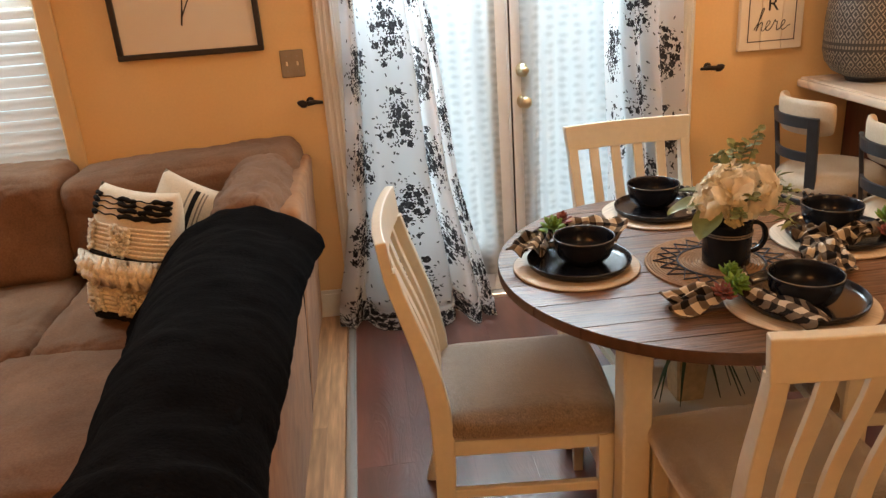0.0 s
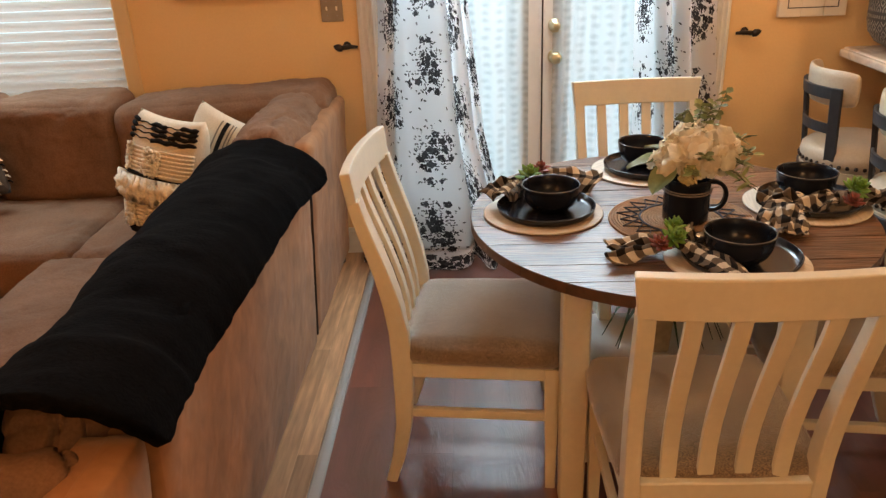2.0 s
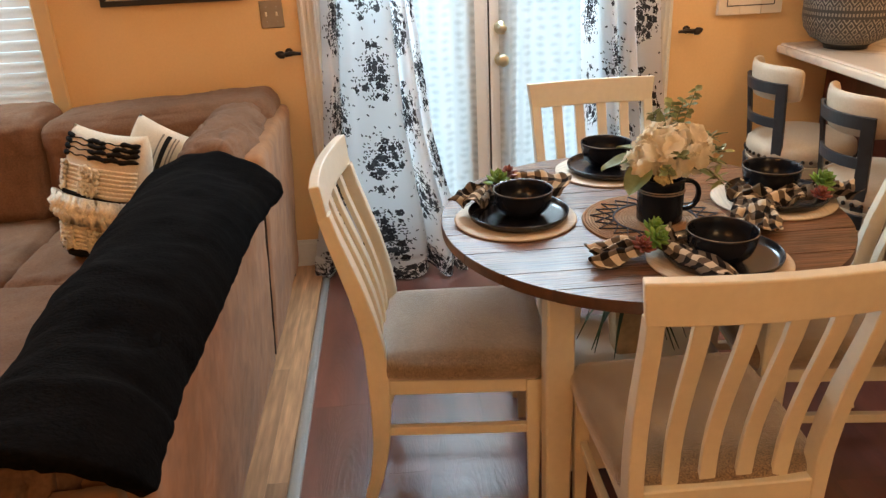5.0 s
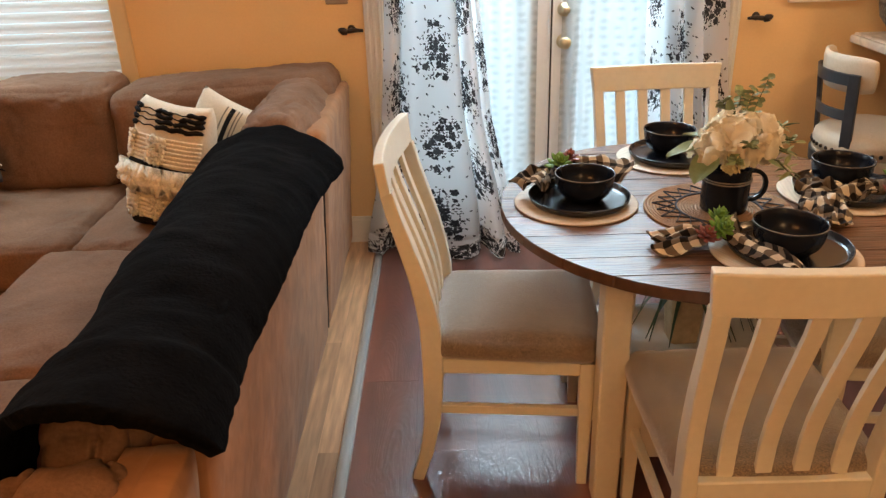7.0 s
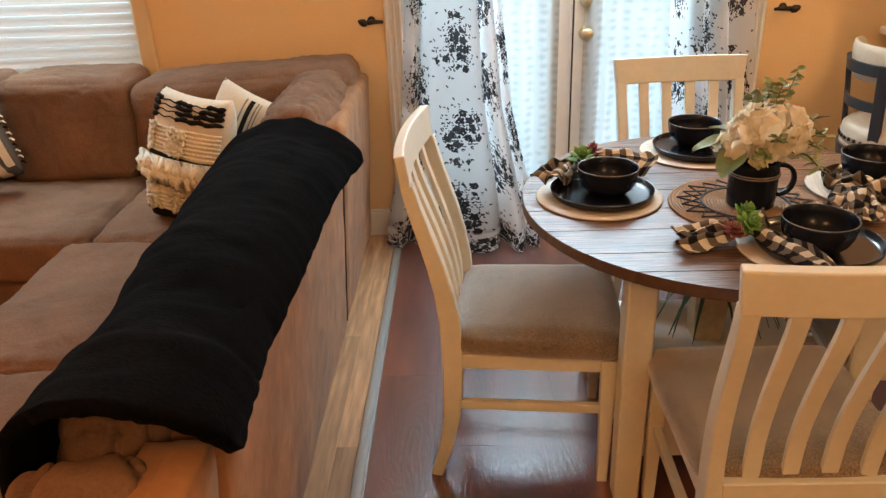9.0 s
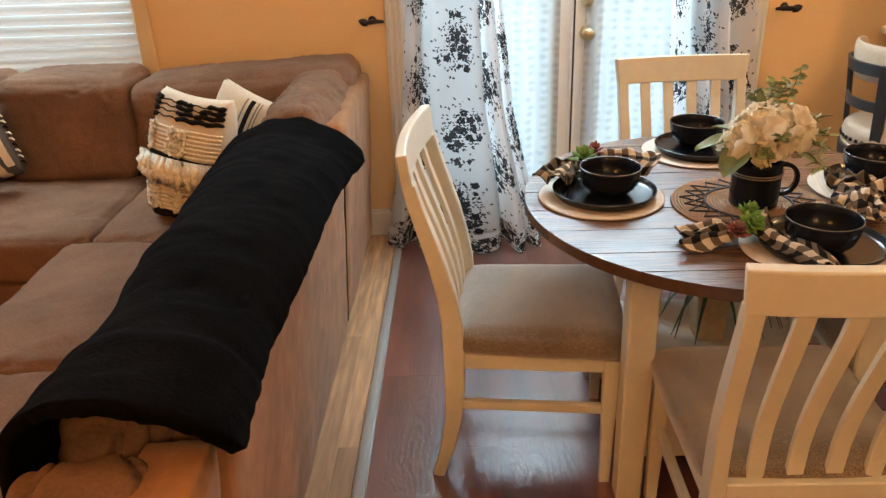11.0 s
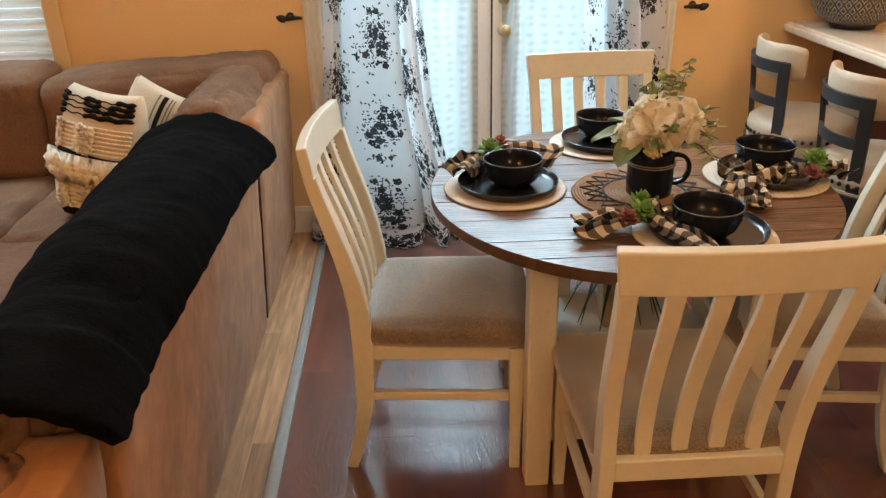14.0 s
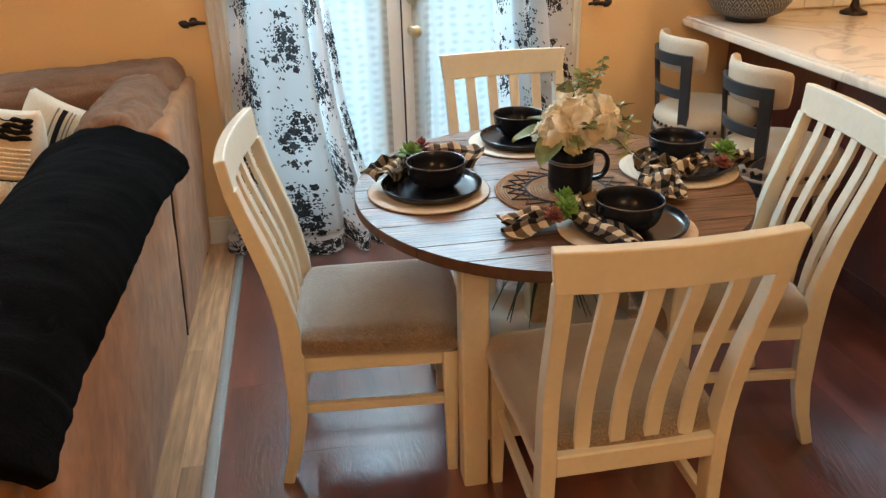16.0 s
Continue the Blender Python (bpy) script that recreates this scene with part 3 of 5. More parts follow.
wall = bmesh.new()
for x0, x1, z0, z1 in ((XL - 0.14, WX0, 0, H), (WX0, WX1, 0, WZ0), (WX0, WX1, WZ1, H), (WX1, DX0, 0, H), (DX0, DX1, DZ, H), (DX1, XR + 0.14, 0, H)):
    box(x0, x1, 0, 0.14, z0, z1, bm=wall)
structure("wall_north", wall, PAINT_WALL, "warm tan painted wall with door and window openings", "wall")
structure("wall_south", box(XL - 0.14, XR + 0.14, YN - 0.14, YN, 0, H), PAINT_WALL, "warm tan painted wall closing the room", "wall")
structure("wall_west", box(XL - 0.14, XL, YN, 0, 0, H), PAINT_WALL, "warm tan painted living room wall", "wall")
structure("wall_east", box(XR, XR + 0.14, YN, 0, 0, H), PAINT_WALL, "warm tan painted kitchen wall", "wall")
structure("ceiling", box(XL - 0.14, XR + 0.14, YN - 0.14, 0.14, H, H + 0.12), PAINT_CEIL, "flat white painted ceiling over the room", "ceiling")
floor = structure("floor", box(XL - 0.14, XR + 0.14, YN - 0.14, 0.14, -0.15, -0.008), FLOOR_GAP, "dark cherry plank floor and pale planks beside it", "floor")
structure("ground", box(-60, 60, 0.15, 90, -0.4, -0.2), material("lawn", (0.07, 0.11, 0.04), 0.9, grain=0.3, vary=0.3), "mown green lawn outside the doors", "ground")

base = bmesh.new()
for x0, x1 in ((XL, -0.842), (0.778, 1.50)):
    box(x0, x1, -0.014, -0.001, 0.0, 0.115, bm=base)
    box(x0, x1, -0.010, -0.001, 0.115, 0.132, bm=base)
structure("baseboard", base, PAINT_TRIM, "white moulded baseboard along the tan wall", "baseboard")

# window: casing the colour of the wall, panes and sill
win = thing("window_1", "double-hung window behind closed white blinds", "window", kind="structure")
for name, b in (("casing", (WX1, WX1 + 0.068, -0.02, 0.0, WZ0 - 0.07, WZ1 + 0.07)), ("casing", (WX0 - 0.068, WX0, -0.02, 0.0, WZ0 - 0.07, WZ1 + 0.07)),
                ("casing", (WX0, WX1, -0.02, 0.0, WZ1, WZ1 + 0.07)), ("window_sill", (WX0, WX1, -0.03, 0.05, WZ0 - 0.03, WZ0))):
    part(name, box(*b, bevel=0.006), PAINT_CASING, win)
for name, b in (("window_frame", (WX0, WX1, 0.085, 0.125, WZ0, WZ0 + 0.05)), ("window_frame", (WX0, WX1, 0.085, 0.125, WZ1 - 0.05, WZ1)), ("window_frame", (WX0, WX0 + 0.05, 0.085, 0.125, WZ0 + 0.05, WZ1 - 0.05)),
                ("window_frame", (WX1 - 0.05, WX1, 0.085, 0.125, WZ0 + 0.05, WZ1 - 0.05)), ("meeting_rail", (WX0 + 0.05, WX1 - 0.05, 0.085, 0.125, 1.42, 1.47))):
    part(name, box(*b, bevel=0.004), PAINT_TRIM, win)
for z0, z1 in ((WZ0 + 0.05, 1.42), (1.47, WZ1 - 0.05)):
    part("pane", box(WX0 + 0.05, WX1 - 0.05, 0.10, 0.104, z0, z1), GLASS, win).visible_shadow = False

blinds = thing("window_blind", "white two-inch slatted blind, closed, glowing with daylight", "blind", pose(0, 0.045, 0))
part("headrail", box(WX0 + 0.01, WX1 - 0.01, -0.03, 0.03, WZ1 - 0.05, WZ1 - 0.002), PAINT_TRIM, blinds)
slat = None
for k in range(28):
    z = WZ0 + 0.02 + k * 0.0445
    m = pose((WX0 + WX1) / 2, 0, z, 50 + random.uniform(-2, 2), 0, random.uniform(-0.15, 0.15))
    if slat is None:
        bm = sheet(lambda u, v: ((u - 0.5) * (WX1 - WX0 - 0.012), (v - 0.5) * 0.05, 0.008 * (1 - (2 * v - 1) ** 2)), 1, 6)
        slat = part("slat", bm, BLIND, blinds, smooth=True, m=m)
    else:
        again("slat", slat, blinds, m)

# French door
door = thing("door_1", "white double French door, closed, with sheer-covered glass", "door", kind="structure")
CX = (DX0 + DX1) / 2
for x0, x1 in ((DX0 - 0.085, DX0), (DX1, DX1 + 0.077)):
    bm = box(x0, x1, -0.018, 0.0, 0, DZ + 0.08, bevel=0.004)
    for f in (0.12, 0.42, 0.72):
        box(x0 + f * (x1 - x0), x0 + (f + 0.16) * (x1 - x0), -0.027, -0.018, 0, DZ + 0.07, bevel=0.004, bm=bm)
    part("casing", bm, PAINT_TRIM, door, "white fluted casing")
part("casing", box(DX0, DX1, -0.018, 0.0, DZ, DZ + 0.08, bevel=0.004), PAINT_TRIM, door)
for x0, x1 in ((DX0, DX0 + 0.025), (DX1 - 0.025, DX1)):
    part("jamb", box(x0, x1, 0.0, 0.14, 0, DZ), PAINT_TRIM, door)
part("threshold", box(DX0, DX1, 0.0, 0.14, -0.007, 0.02, bevel=0.004), METAL, door)
for sgn, a, b in ((-1, DX0 + 0.028, CX - 0.004), (1, CX + 0.004, DX1 - 0.028)):
    leaf = part("door_leaf", box(a, a + 0.105, 0.045, 0.085, 0.022, DZ - 0.004, bevel=0.003), PAINT_DOOR_DAYLIT, door, "white door leaf")
    part("stile", box(b - 0.105, b, 0.045, 0.085, 0.022, DZ - 0.004, bevel=0.003), PAINT_DOOR_DAYLIT, leaf)
    part("rail", box(a + 0.105, b - 0.105, 0.045, 0.085, 0.022, 0.25, bevel=0.003), PAINT_DOOR_DAYLIT, leaf)
    part("rail", box(a + 0.105, b - 0.105, 0.045, 0.085, DZ - 0.12, DZ - 0.004, bevel=0.003), PAINT_DOOR_DAYLIT, leaf)
    part("pane", box(a + 0.105, b - 0.105, 0.062, 0.066, 0.25, DZ - 0.12), GLASS, leaf).visible_shadow = False
part("astragal", box(CX - 0.012, CX + 0.012, 0.030, 0.045, 0.022, DZ - 0.01, bevel=0.003), PAINT_DOOR_DAYLIT, door)
# black strip laid on the astragal in place of the gap's shade
part("gap_seal", box(CX - 0.0035, CX + 0.0035, 0.026, 0.030, 0.022, DZ - 0.01), BLACK, door, "black strip drawn as the shaded gap between the leaves")
for name, z in (("deadbolt", 1.054), ("door_knob", 0.917)):
    prof = [(0, 0.050), (0.012, 0.049), (0.018, 0.042), (0.019, 0.024), (0.028, 0.022), (0.033, 0.0)] if name == "deadbolt" else \
        [(0, 0.062), (0.018, 0.060), (0.027, 0.05), (0.026, 0.038), (0.014, 0.028), (0.012, 0.012), (0.03, 0.008), (0.033, 0.0)]
    part(name, lathe(prof, 20), BRASS, door, "round brass " + name.replace("_", " "), True, pose(0.03, 0.045, z, 90, 0, 0))

# sheers on the door leaves
for a, b, seed in ((DX0 + 0.04, CX - 0.062, 1), (CX + 0.045, DX1 - 0.04, 2)):
    t = thing("door_sheer", "white tufted sheer panel gathered over the door glass", "sheer curtain", group="door sheers")
    fn = lambda u, v, a=a, b=b, s=seed: (a + (b - a) * u, 0.018 + 0.011 * math.sin(u * 46 + s + 2.2 * noise.noise((u * 5, v * 1.5, s))) + 0.003 * noise.noise((u * 9, v * 3, s)), 0.12 + v * 1.86)
    part("sheer_cloth", sheet(fn, 110, 30, ((b - a) * 1.25, 1.86)), LACE, t, smooth=True)
    part("sheer_rod", tube([(a - 0.01, 0.022, 1.985), (b + 0.01, 0.022, 1.985)], 0.006), PAINT_TRIM, t, smooth=True)


def curtain(name, edges, length_u, folds, seed, puddle, pleats=None):
    """A floor-long voile: edges are rows of (v, left x, right x), v from the floor up."""
    t = thing(name, "white voile curtain printed with black flower bouquets, pooling on the floor", "curtain", group="floral curtains")

    def fn(u, v):
        w = (v - puddle) / (1 - puddle)
        a, b = spline(edges, max(0.0, w))
        uu = u + 0.016 * math.sin(u * 19 + seed)
        x = a + (b - a) * uu
        amp = 0.046 + 0.014 * (1 - max(0, w)) ** 2
        ph = folds * 2 * math.pi * (u + 0.07 * math.sin(u * 7.5 + seed)) + 0.9 * noise.noise((u * 2, w * 1.5, seed))
        y = -0.085 - amp * (math.sin(ph) + 0.22 * math.sin(ph * 2.1 + 1)) - 0.012 * noise.noise((u * 6, w * 3, seed + 4))
        if pleats:
            f, depth = spline(pleats, min(1.0, max(0.0, u + 0.012 * noise.noise((u * 3, w * 2.2, seed)))))
            x = a + (b - a) * f
            y = -0.085 + depth * (1.05 + 0.35 * (1 - max(0, w)) ** 2) - 0.014 * noise.noise((u * 5, w * 3, seed + 4))
        if v < puddle:
            k = 1 - v / puddle
            s = math.sin(k * math.pi * 0.62)
            y -= 0.075 * s + 0.06 * k * (0.6 + 0.5 * noise.noise((u * 7, 3, seed)))
            z = 0.012 + 0.05 * (1 - k) * (1 - k) + 0.045 * (math.sin(k * 5.5 + 5 * noise.noise((u * 5, 0, seed))) * 0.5 + 0.5) * min(1, 4 * k * (1.15 - k)) + 0.012 * noise.noise((u * 14, k * 3, seed))
            x += 0.02 * noise.noise((u * 5, k * 2, seed + 9)) * k
            return (x, y, max(0.006, z))
        return (x, y, 0.062 + w * 2.05)

    ob = part("curtain_cloth", sheet(fn, 130, 90, (length_u, 2.3)), FLORAL, t, smooth=True)
    part("curtain_rod", tube([(edges[-1][1] - 0.05, -0.09, 2.13), (edges[-1][2] + 0.05, -0.09, 2.13)], 0.011), DARK_IRON, t, smooth=True)
    return t


PLEATS = ((0, 0, 0.02), (0.08, 0.10, -0.03), (0.14, 0.14, 0.03), (0.20, 0.18, 0.05), (0.28, 0.30, -0.035), (0.40, 0.50, -0.05), (0.52, 0.70, -0.045), (0.58, 0.745, 0.02), (0.66, 0.76, 0.055), (0.74, 0.84, -0.05), (0.80, 0.89, -0.055), (0.86, 0.915, 0.02), (0.92, 0.95, -0.03), (1, 1, -0.02))
curtain("floral_curtain", ((0.0, -0.88, -0.18), (0.12, -0.83, -0.225), (0.2, -0.80, -0.265), (0.28, -0.785, -0.30), (0.45, -0.755, -0.335), (0.62, -0.735, -0.375), (1.0, -0.72, -0.45)), 0.92, 3.4, 3, 0.11, PLEATS)
curtain("floral_curtain", ((0.0, 0.34, 0.80), (0.3, 0.35, 0.72), (0.5, 0.335, 0.675), (0.65, 0.33, 0.665), (1.0, 0.32, 0.66)), 0.75, 3.2, 8, 0.11)

# curtain holdbacks
for x, sgn in ((-0.842, -1), (0.792, 1)):
    t = thing("curtain_holdback", "dark iron curtain holdback screwed to the wall", "holdback", pose(x, 0, 1.005), "holdbacks")
    part("arm", tube([(0, -0.055, 0.0), (0.03 * sgn, -0.058, 0.003), (0.065 * sgn, -0.06, 0.0)], [0.006, 0.009, 0.011]), DARK_IRON, t, smooth=True)
    part("finial", lathe([(0, -0.02), (0.012, -0.016), (0.017, 0.0), (0.012, 0.014), (0.006, 0.022), (0, 0.026)], 12), DARK_IRON, t, smooth=True, m=pose(0.083 * sgn, -0.06, 0.0, 0, 70 * sgn, 0))
    part("post", tube([(0.055 * sgn, 0, 0), (0.055 * sgn, -0.06, 0)], 0.007), DARK_IRON, t, smooth=True)
    part("wall_plate", lathe([(0, 0.008), (0.014, 0.006), (0.018, 0.0)], 14), DARK_IRON, t, smooth=True, m=pose(0.055 * sgn, 0, 0, 90, 0, 0))

# switch plate
sw = thing("light_switch", "brushed pewter double light switch plate on the wall", "light switch", pose(-0.951, 0, 1.166))
part("plate", box(-0.048, 0.048, -0.007, -0.0005, -0.056, 0.056, bevel=0.003), PEWTER, sw)
for dx in (-0.022, 0.022):
    part("toggle", box(dx - 0.004, dx + 0.004, -0.016, -0.006, -0.008, 0.010, bevel=0.002), PAPER, sw, "ivory toggle")
    for dz in (-0.03, 0.03):
        part("screw", lathe([(0, 0.002), (0.003, 0.0015), (0.0035, 0)], 8), METAL, sw, m=pose(dx, -0.007, dz, 90, 0, 0))

# picture: stem drawing in a black frame
pic = thing("framed_picture", "black-framed ink drawing of a stem with leaves", "picture", pose(-1.345, 0, 1.232, 1.2, 0, 0))
PW, PH, FW = 0.29, 0.58, 0.022
for b in ((-PW, -PW + FW, FW, PH - FW), (PW - FW, PW, FW, PH - FW), (-PW, PW, 0, FW), (-PW, PW, PH - FW, PH)):
    part("frame_side", box(b[0], b[1], -0.033, -0.004, b[2], b[3], bevel=0.003), BLACK, pic)
part("paper", box(-PW + FW, PW - FW, -0.016, -0.010, FW, PH - FW), PAPER, pic, "warm white paper")
part("stem_drawing", tube([(-0.02, -0.0165, 0.12), (-0.005, -0.0165, 0.2), (0.01, -0.0165, 0.30), (0.0, -0.0165, 0.44)], [0.0035, 0.003, 0.0025, 0.002], 6), DARK_IRON, pic)
part("stem_drawing", tube([(-0.012, -0.0165, 0.155), (0.02, -0.0165, 0.215), (0.05, -0.0165, 0.24)], [0.003, 0.0025, 0.002], 6), DARK_IRON, pic)
for x, z, r in ((0.07, 0.25, -70), (-0.05, 0.29, 50), (0.05, 0.36, -40), (-0.04, 0.42, 40)):
    part("leaf_drawing", sheet(lambda u, v: ((v - 0.5) * 0.034 * math.sin(math.pi * u), 0, (u - 0.5) * 0.09), 8, 2), DARK_IRON, pic, m=pose(x, -0.0168, z, 0, -r, 0))

# sign with stacked letters
sign = thing("wooden_sign", "white wooden wall sign with black border and lettering", "sign", pose(1.115, 0, 1.06))
for k in range(3):
    part("board", box(-0.143 + k * 0.0955, -0.143 + (k + 1) * 0.0955 - 0.0015, -0.028, -0.002, 0, 0.62, bevel=0.002), PAPER, sign)
for b in ((-0.107, 0.107, 0.036, 0.040), (-0.107, 0.107, 0.578, 0.582), (-0.107, -0.103, 0.040, 0.578), (0.103, 0.107, 0.040, 0.578)):
    part("border", box(b[0], b[1], -0.0295, -0.0285, b[2], b[3]), BLACK, sign, "black painted border line")
writing("letter", "R", 0.085, pose(0.0, -0.0288, 0.165, 90, 0, 0), BLACK, sign)
stroke = ((0, 0.05), (0.15, 0.45), (0.27, 0.9), (0.25, 1.0), (0.19, 0.85), (0.13, 0.3), (0.10, 0), (0.16, 0.25), (0.26, 0.38), (0.31, 0.28), (0.31, 0.05), (0.37, 0.0),
          (0.47, 0.12), (0.58, 0.27), (0.60, 0.38), (0.53, 0.42), (0.47, 0.28), (0.49, 0.06), (0.58, 0.0), (0.70, 0.15), (0.78, 0.40), (0.80, 0.46), (0.82, 0.37), (0.90, 0.37), (0.90, 0.2), (0.92, 0.03), (0.98, 0.0),
          (1.08, 0.12), (1.19, 0.27), (1.21, 0.38), (1.14, 0.42), (1.08, 0.28), (1.10, 0.06), (1.2, 0.0), (1.34, 0.14), (1.45, 0.2))
keys = [(i, 0.112 * (x - 0.72) + 0.012 * y, 0.095 * y) for i, (x, y) in enumerate(stroke)]
line = [spline(keys, k / 5) for k in range(5 * (len(stroke) - 1) + 1)]
part("word_here", tube([(x, -0.0288, 0.082 + z) for x, z in line], 0.0019, 6), BLACK, sign, "black script lettering")

# backsplash tiles behind the counter
splash = structure("backsplash", box(1.72, 3.2, -0.006, -0.0005, 0.931, 1.40), material("grout", (0.5, 0.46, 0.4), 0.9), "white tile backsplash over the counter", "backsplash")
tile = None
for i in range(10):
    for j in range(6):
        m = pose(1.722 + 0.148 * i, -0.006, 0.933 + 0.0775 * j)
        if 1.722 + 0.148 * i + 0.145 > 3.2:
            continue
        if tile is None:
            tile = part("tile", box(0, 0.1455, -0.007, 0.0, 0, 0.075, bevel=0.0015), TILE, splash, m=m)
        else:
            again("tile", tile, splash, m)


# ---- counter and stools ----
ctop = thing("kitchen_counter", "white marble counter top with moulded edge", "counter")
bm = box(1.285, 2.35, -3.4, -0.001, 0.888, 0.925, bevel=0.008, seg=2)
part("slab", bm, MARBLE, ctop)
part("edge_moulding", box(1.262, 1.292, -3.4, -0.012, 0.884, 0.918, bevel=0.012, seg=3), MARBLE, ctop)
for k, y in enumerate((-0.84, -1.68, -2.52, -3.36)):
    cab = thing("base_cabinet", "dark cherry wood base cabinet under the counter", "cabinet", pose(1.52, y, 0), "base cabinets")
    part("body", box(0, 0.60, 0.0, 0.838, 0.10, 0.886), CABINET, cab)
    part("toe_kick", box(0.06, 0.60, 0.0, 0.838, 0.0, 0.10), CABINET, cab)
    part("back_panel", box(-0.018, -0.001, 0.03, 0.808, 0.13, 0.86, bevel=0.008), CABINET, cab)

vase = thing("patterned_pot", "large dark ceramic pot with incised pale diamond pattern", "pot", pose(1.47, -0.20, 0.925))
part("pot_body", lathe([(0.10, 0.022), (0.145, 0.045), (0.175, 0.085), (0.186, 0.13), (0.187, 0.25), (0.18, 0.34), (0.15, 0.42), (0.11, 0.46)], 48, True), POT_PATTERN, vase, smooth=True)
part("foot_ring", lathe([(0, 0.0), (0.085, 0.0), (0.088, 0.012), (0.10, 0.022), (0, 0.022)], 40), STOOL_FRAME, vase, "dark glazed foot", True)
part("rim", lathe([(0.11, 0.46), (0.115, 0.49), (0.105, 0.49), (0.10, 0.45), (0.0, 0.44)], 40), STOOL_FRAME, vase, "dark glazed rim", True)
holder = thing("candle_holder", "dark iron pedestal candle holder on the counter", "candle holder", pose(2.0, -0.19, 0.925))
part("base", lathe([(0, 0), (0.058, 0.0), (0.058, 0.012), (0.04, 0.02), (0.022, 0.03)], 24), DARK_IRON, holder, smooth=True)
part("shaft", lathe([(0.022, 0.03), (0.014, 0.06), (0.02, 0.08), (0.012, 0.11), (0.014, 0.2)], 20), DARK_IRON, holder, smooth=True)
part("dish", lathe([(0.014, 0.2), (0.05, 0.215), (0.055, 0.225), (0, 0.222)], 24), DARK_IRON, holder, smooth=True)


def stool(m):
    t = thing("counter_stool", "cream leather counter stool with charcoal strapped back and nailheads", "stool", m, "counter stools")
    R, SZ = 0.19, 0.60
    # the back wraps round local -x
    def arc(a0, a1, r, z0, z1, th, flare=0.0, steps=20):
        bm = bmesh.new()
        rings = []
        for i in range(steps + 1):
            f = i / steps
            a = radians(180 + a0 + (a1 - a0) * f)
            e = min(1.0, 5 * min(f, 1 - f) + 0.35) if flare else 1.0
            zm, zh = (z0 + z1) / 2, (z1 - z0) / 2 * (0.75 + 0.25 * e if flare else 1)
            ring = []
            for dr, dz in ((0, -1), (0.5, -1.06), (1, -1), (1, 0.95), (0.5, 1.06), (0, 0.95)):
                rr = r + dr * th + (0.028 * (dz * zh + zm - SZ) / 0.3)
                ring.append(bm.verts.new((rr * math.cos(a), rr * math.sin(a), zm + dz * zh)))
            rings.append(ring)
        for p, q in zip(rings, rings[1:]):
            for k in range(6):
                bm.faces.new((p[k], p[(k + 1) % 6], q[(k + 1) % 6], q[k]))
        bm.faces.new(rings[0][::-1])
        bm.faces.new(rings[-1])
        bmesh.ops.recalc_face_normals(bm, faces=bm.faces[:])
        return bm
    rounded(part("back_pad", arc(-57, 57, R - 0.026, 0.795, 0.93, 0.03, 1), LEATHER, t, "cream leather back pad", True))
    part("back_band", arc(-40, 40, R + 0.008, 0.825, 0.868, 0.012), STOOL_FRAME, t, smooth=False)
    part("back_band", arc(-44, 44, R + 0.024, 0.485, 0.535, 0.012), STOOL_FRAME, t)
    part("back_band", arc(-40, 40, R + 0.006, 0.69, 0.728, 0.012), STOOL_FRAME, t)
    for a in (-37, 37):
        c, s = math.cos(radians(180 + a)), math.sin(radians(180 + a))
        part("back_strap", bar([((R + 0.012 + k) * c, (R + 0.012 + k) * s, z) for k, z in ((-0.005, 0.5), (0.004, 0.62), (0.014, 0.74), (0.028, 0.868))], 0.042, 0.014, Vector((-s, c, 0))), STOOL_FRAME, t)
    cushion = part("seat", lathe([(0, SZ + 0.05), (0.10, SZ + 0.048), (0.17, SZ + 0.036), (0.206, SZ + 0.012), (0.212, SZ - 0.02), (0.206, SZ - 0.055), (0, SZ - 0.055)], 40), LEATHER, t, "cream leather seat", True)
    part("seat_rim", lathe([(0.205, SZ - 0.055), (0.21, SZ - 0.057), (0.21, SZ - 0.10), (0, SZ - 0.10)], 40), LEATHER, t, "cream seat rim", False)
    part("swivel_ring", lathe([(0, SZ - 0.101), (0.19, SZ - 0.101), (0.19, SZ - 0.113), (0, SZ - 0.113)], 32), STOOL_FRAME, t)
    nail = None
    for k in range(44):
        a = 2 * math.pi * k / 44
        mm = pose(0.2105 * math.cos(a), 0.2105 * math.sin(a), SZ - 0.034)
        if nail is None:
            nail = part("nailhead", lathe([(0, 0.0085), (0.006, 0.006), (0.0085, 0.0), (0.006, -0.006), (0, -0.0085)], 8), DARK_IRON, cushion, smooth=True, m=mm)
        else:
            again("nailhead", nail, cushion, mm)
    for a in (45, 135, 225, 315):
        c, s = math.cos(radians(a)), math.sin(radians(a))
        part("leg", bar([(0.15 * c, 0.15 * s, SZ - 0.113), (0.19 * c, 0.19 * s, 0.25), (0.225 * c, 0.225 * s, 0.0)], [0.045, 0.04, 0.034], [0.045, 0.04, 0.034], Vector((-s, c, 0))), LEATHER, t, "cream painted leg")
    ring = [(0.20 * math.cos(2 * math.pi * k / 24), 0.20 * math.sin(2 * math.pi * k / 24), 0.22) for k in range(25)]
    part("foot_ring", tube(ring, 0.009), STOOL_FRAME, t, smooth=True)
    return t


first = stool(pose(1.200, -0.44, 0, 0, 0, 0))
copy_thing(first, pose(1.216, -0.985, 0, 0, 0, 0))


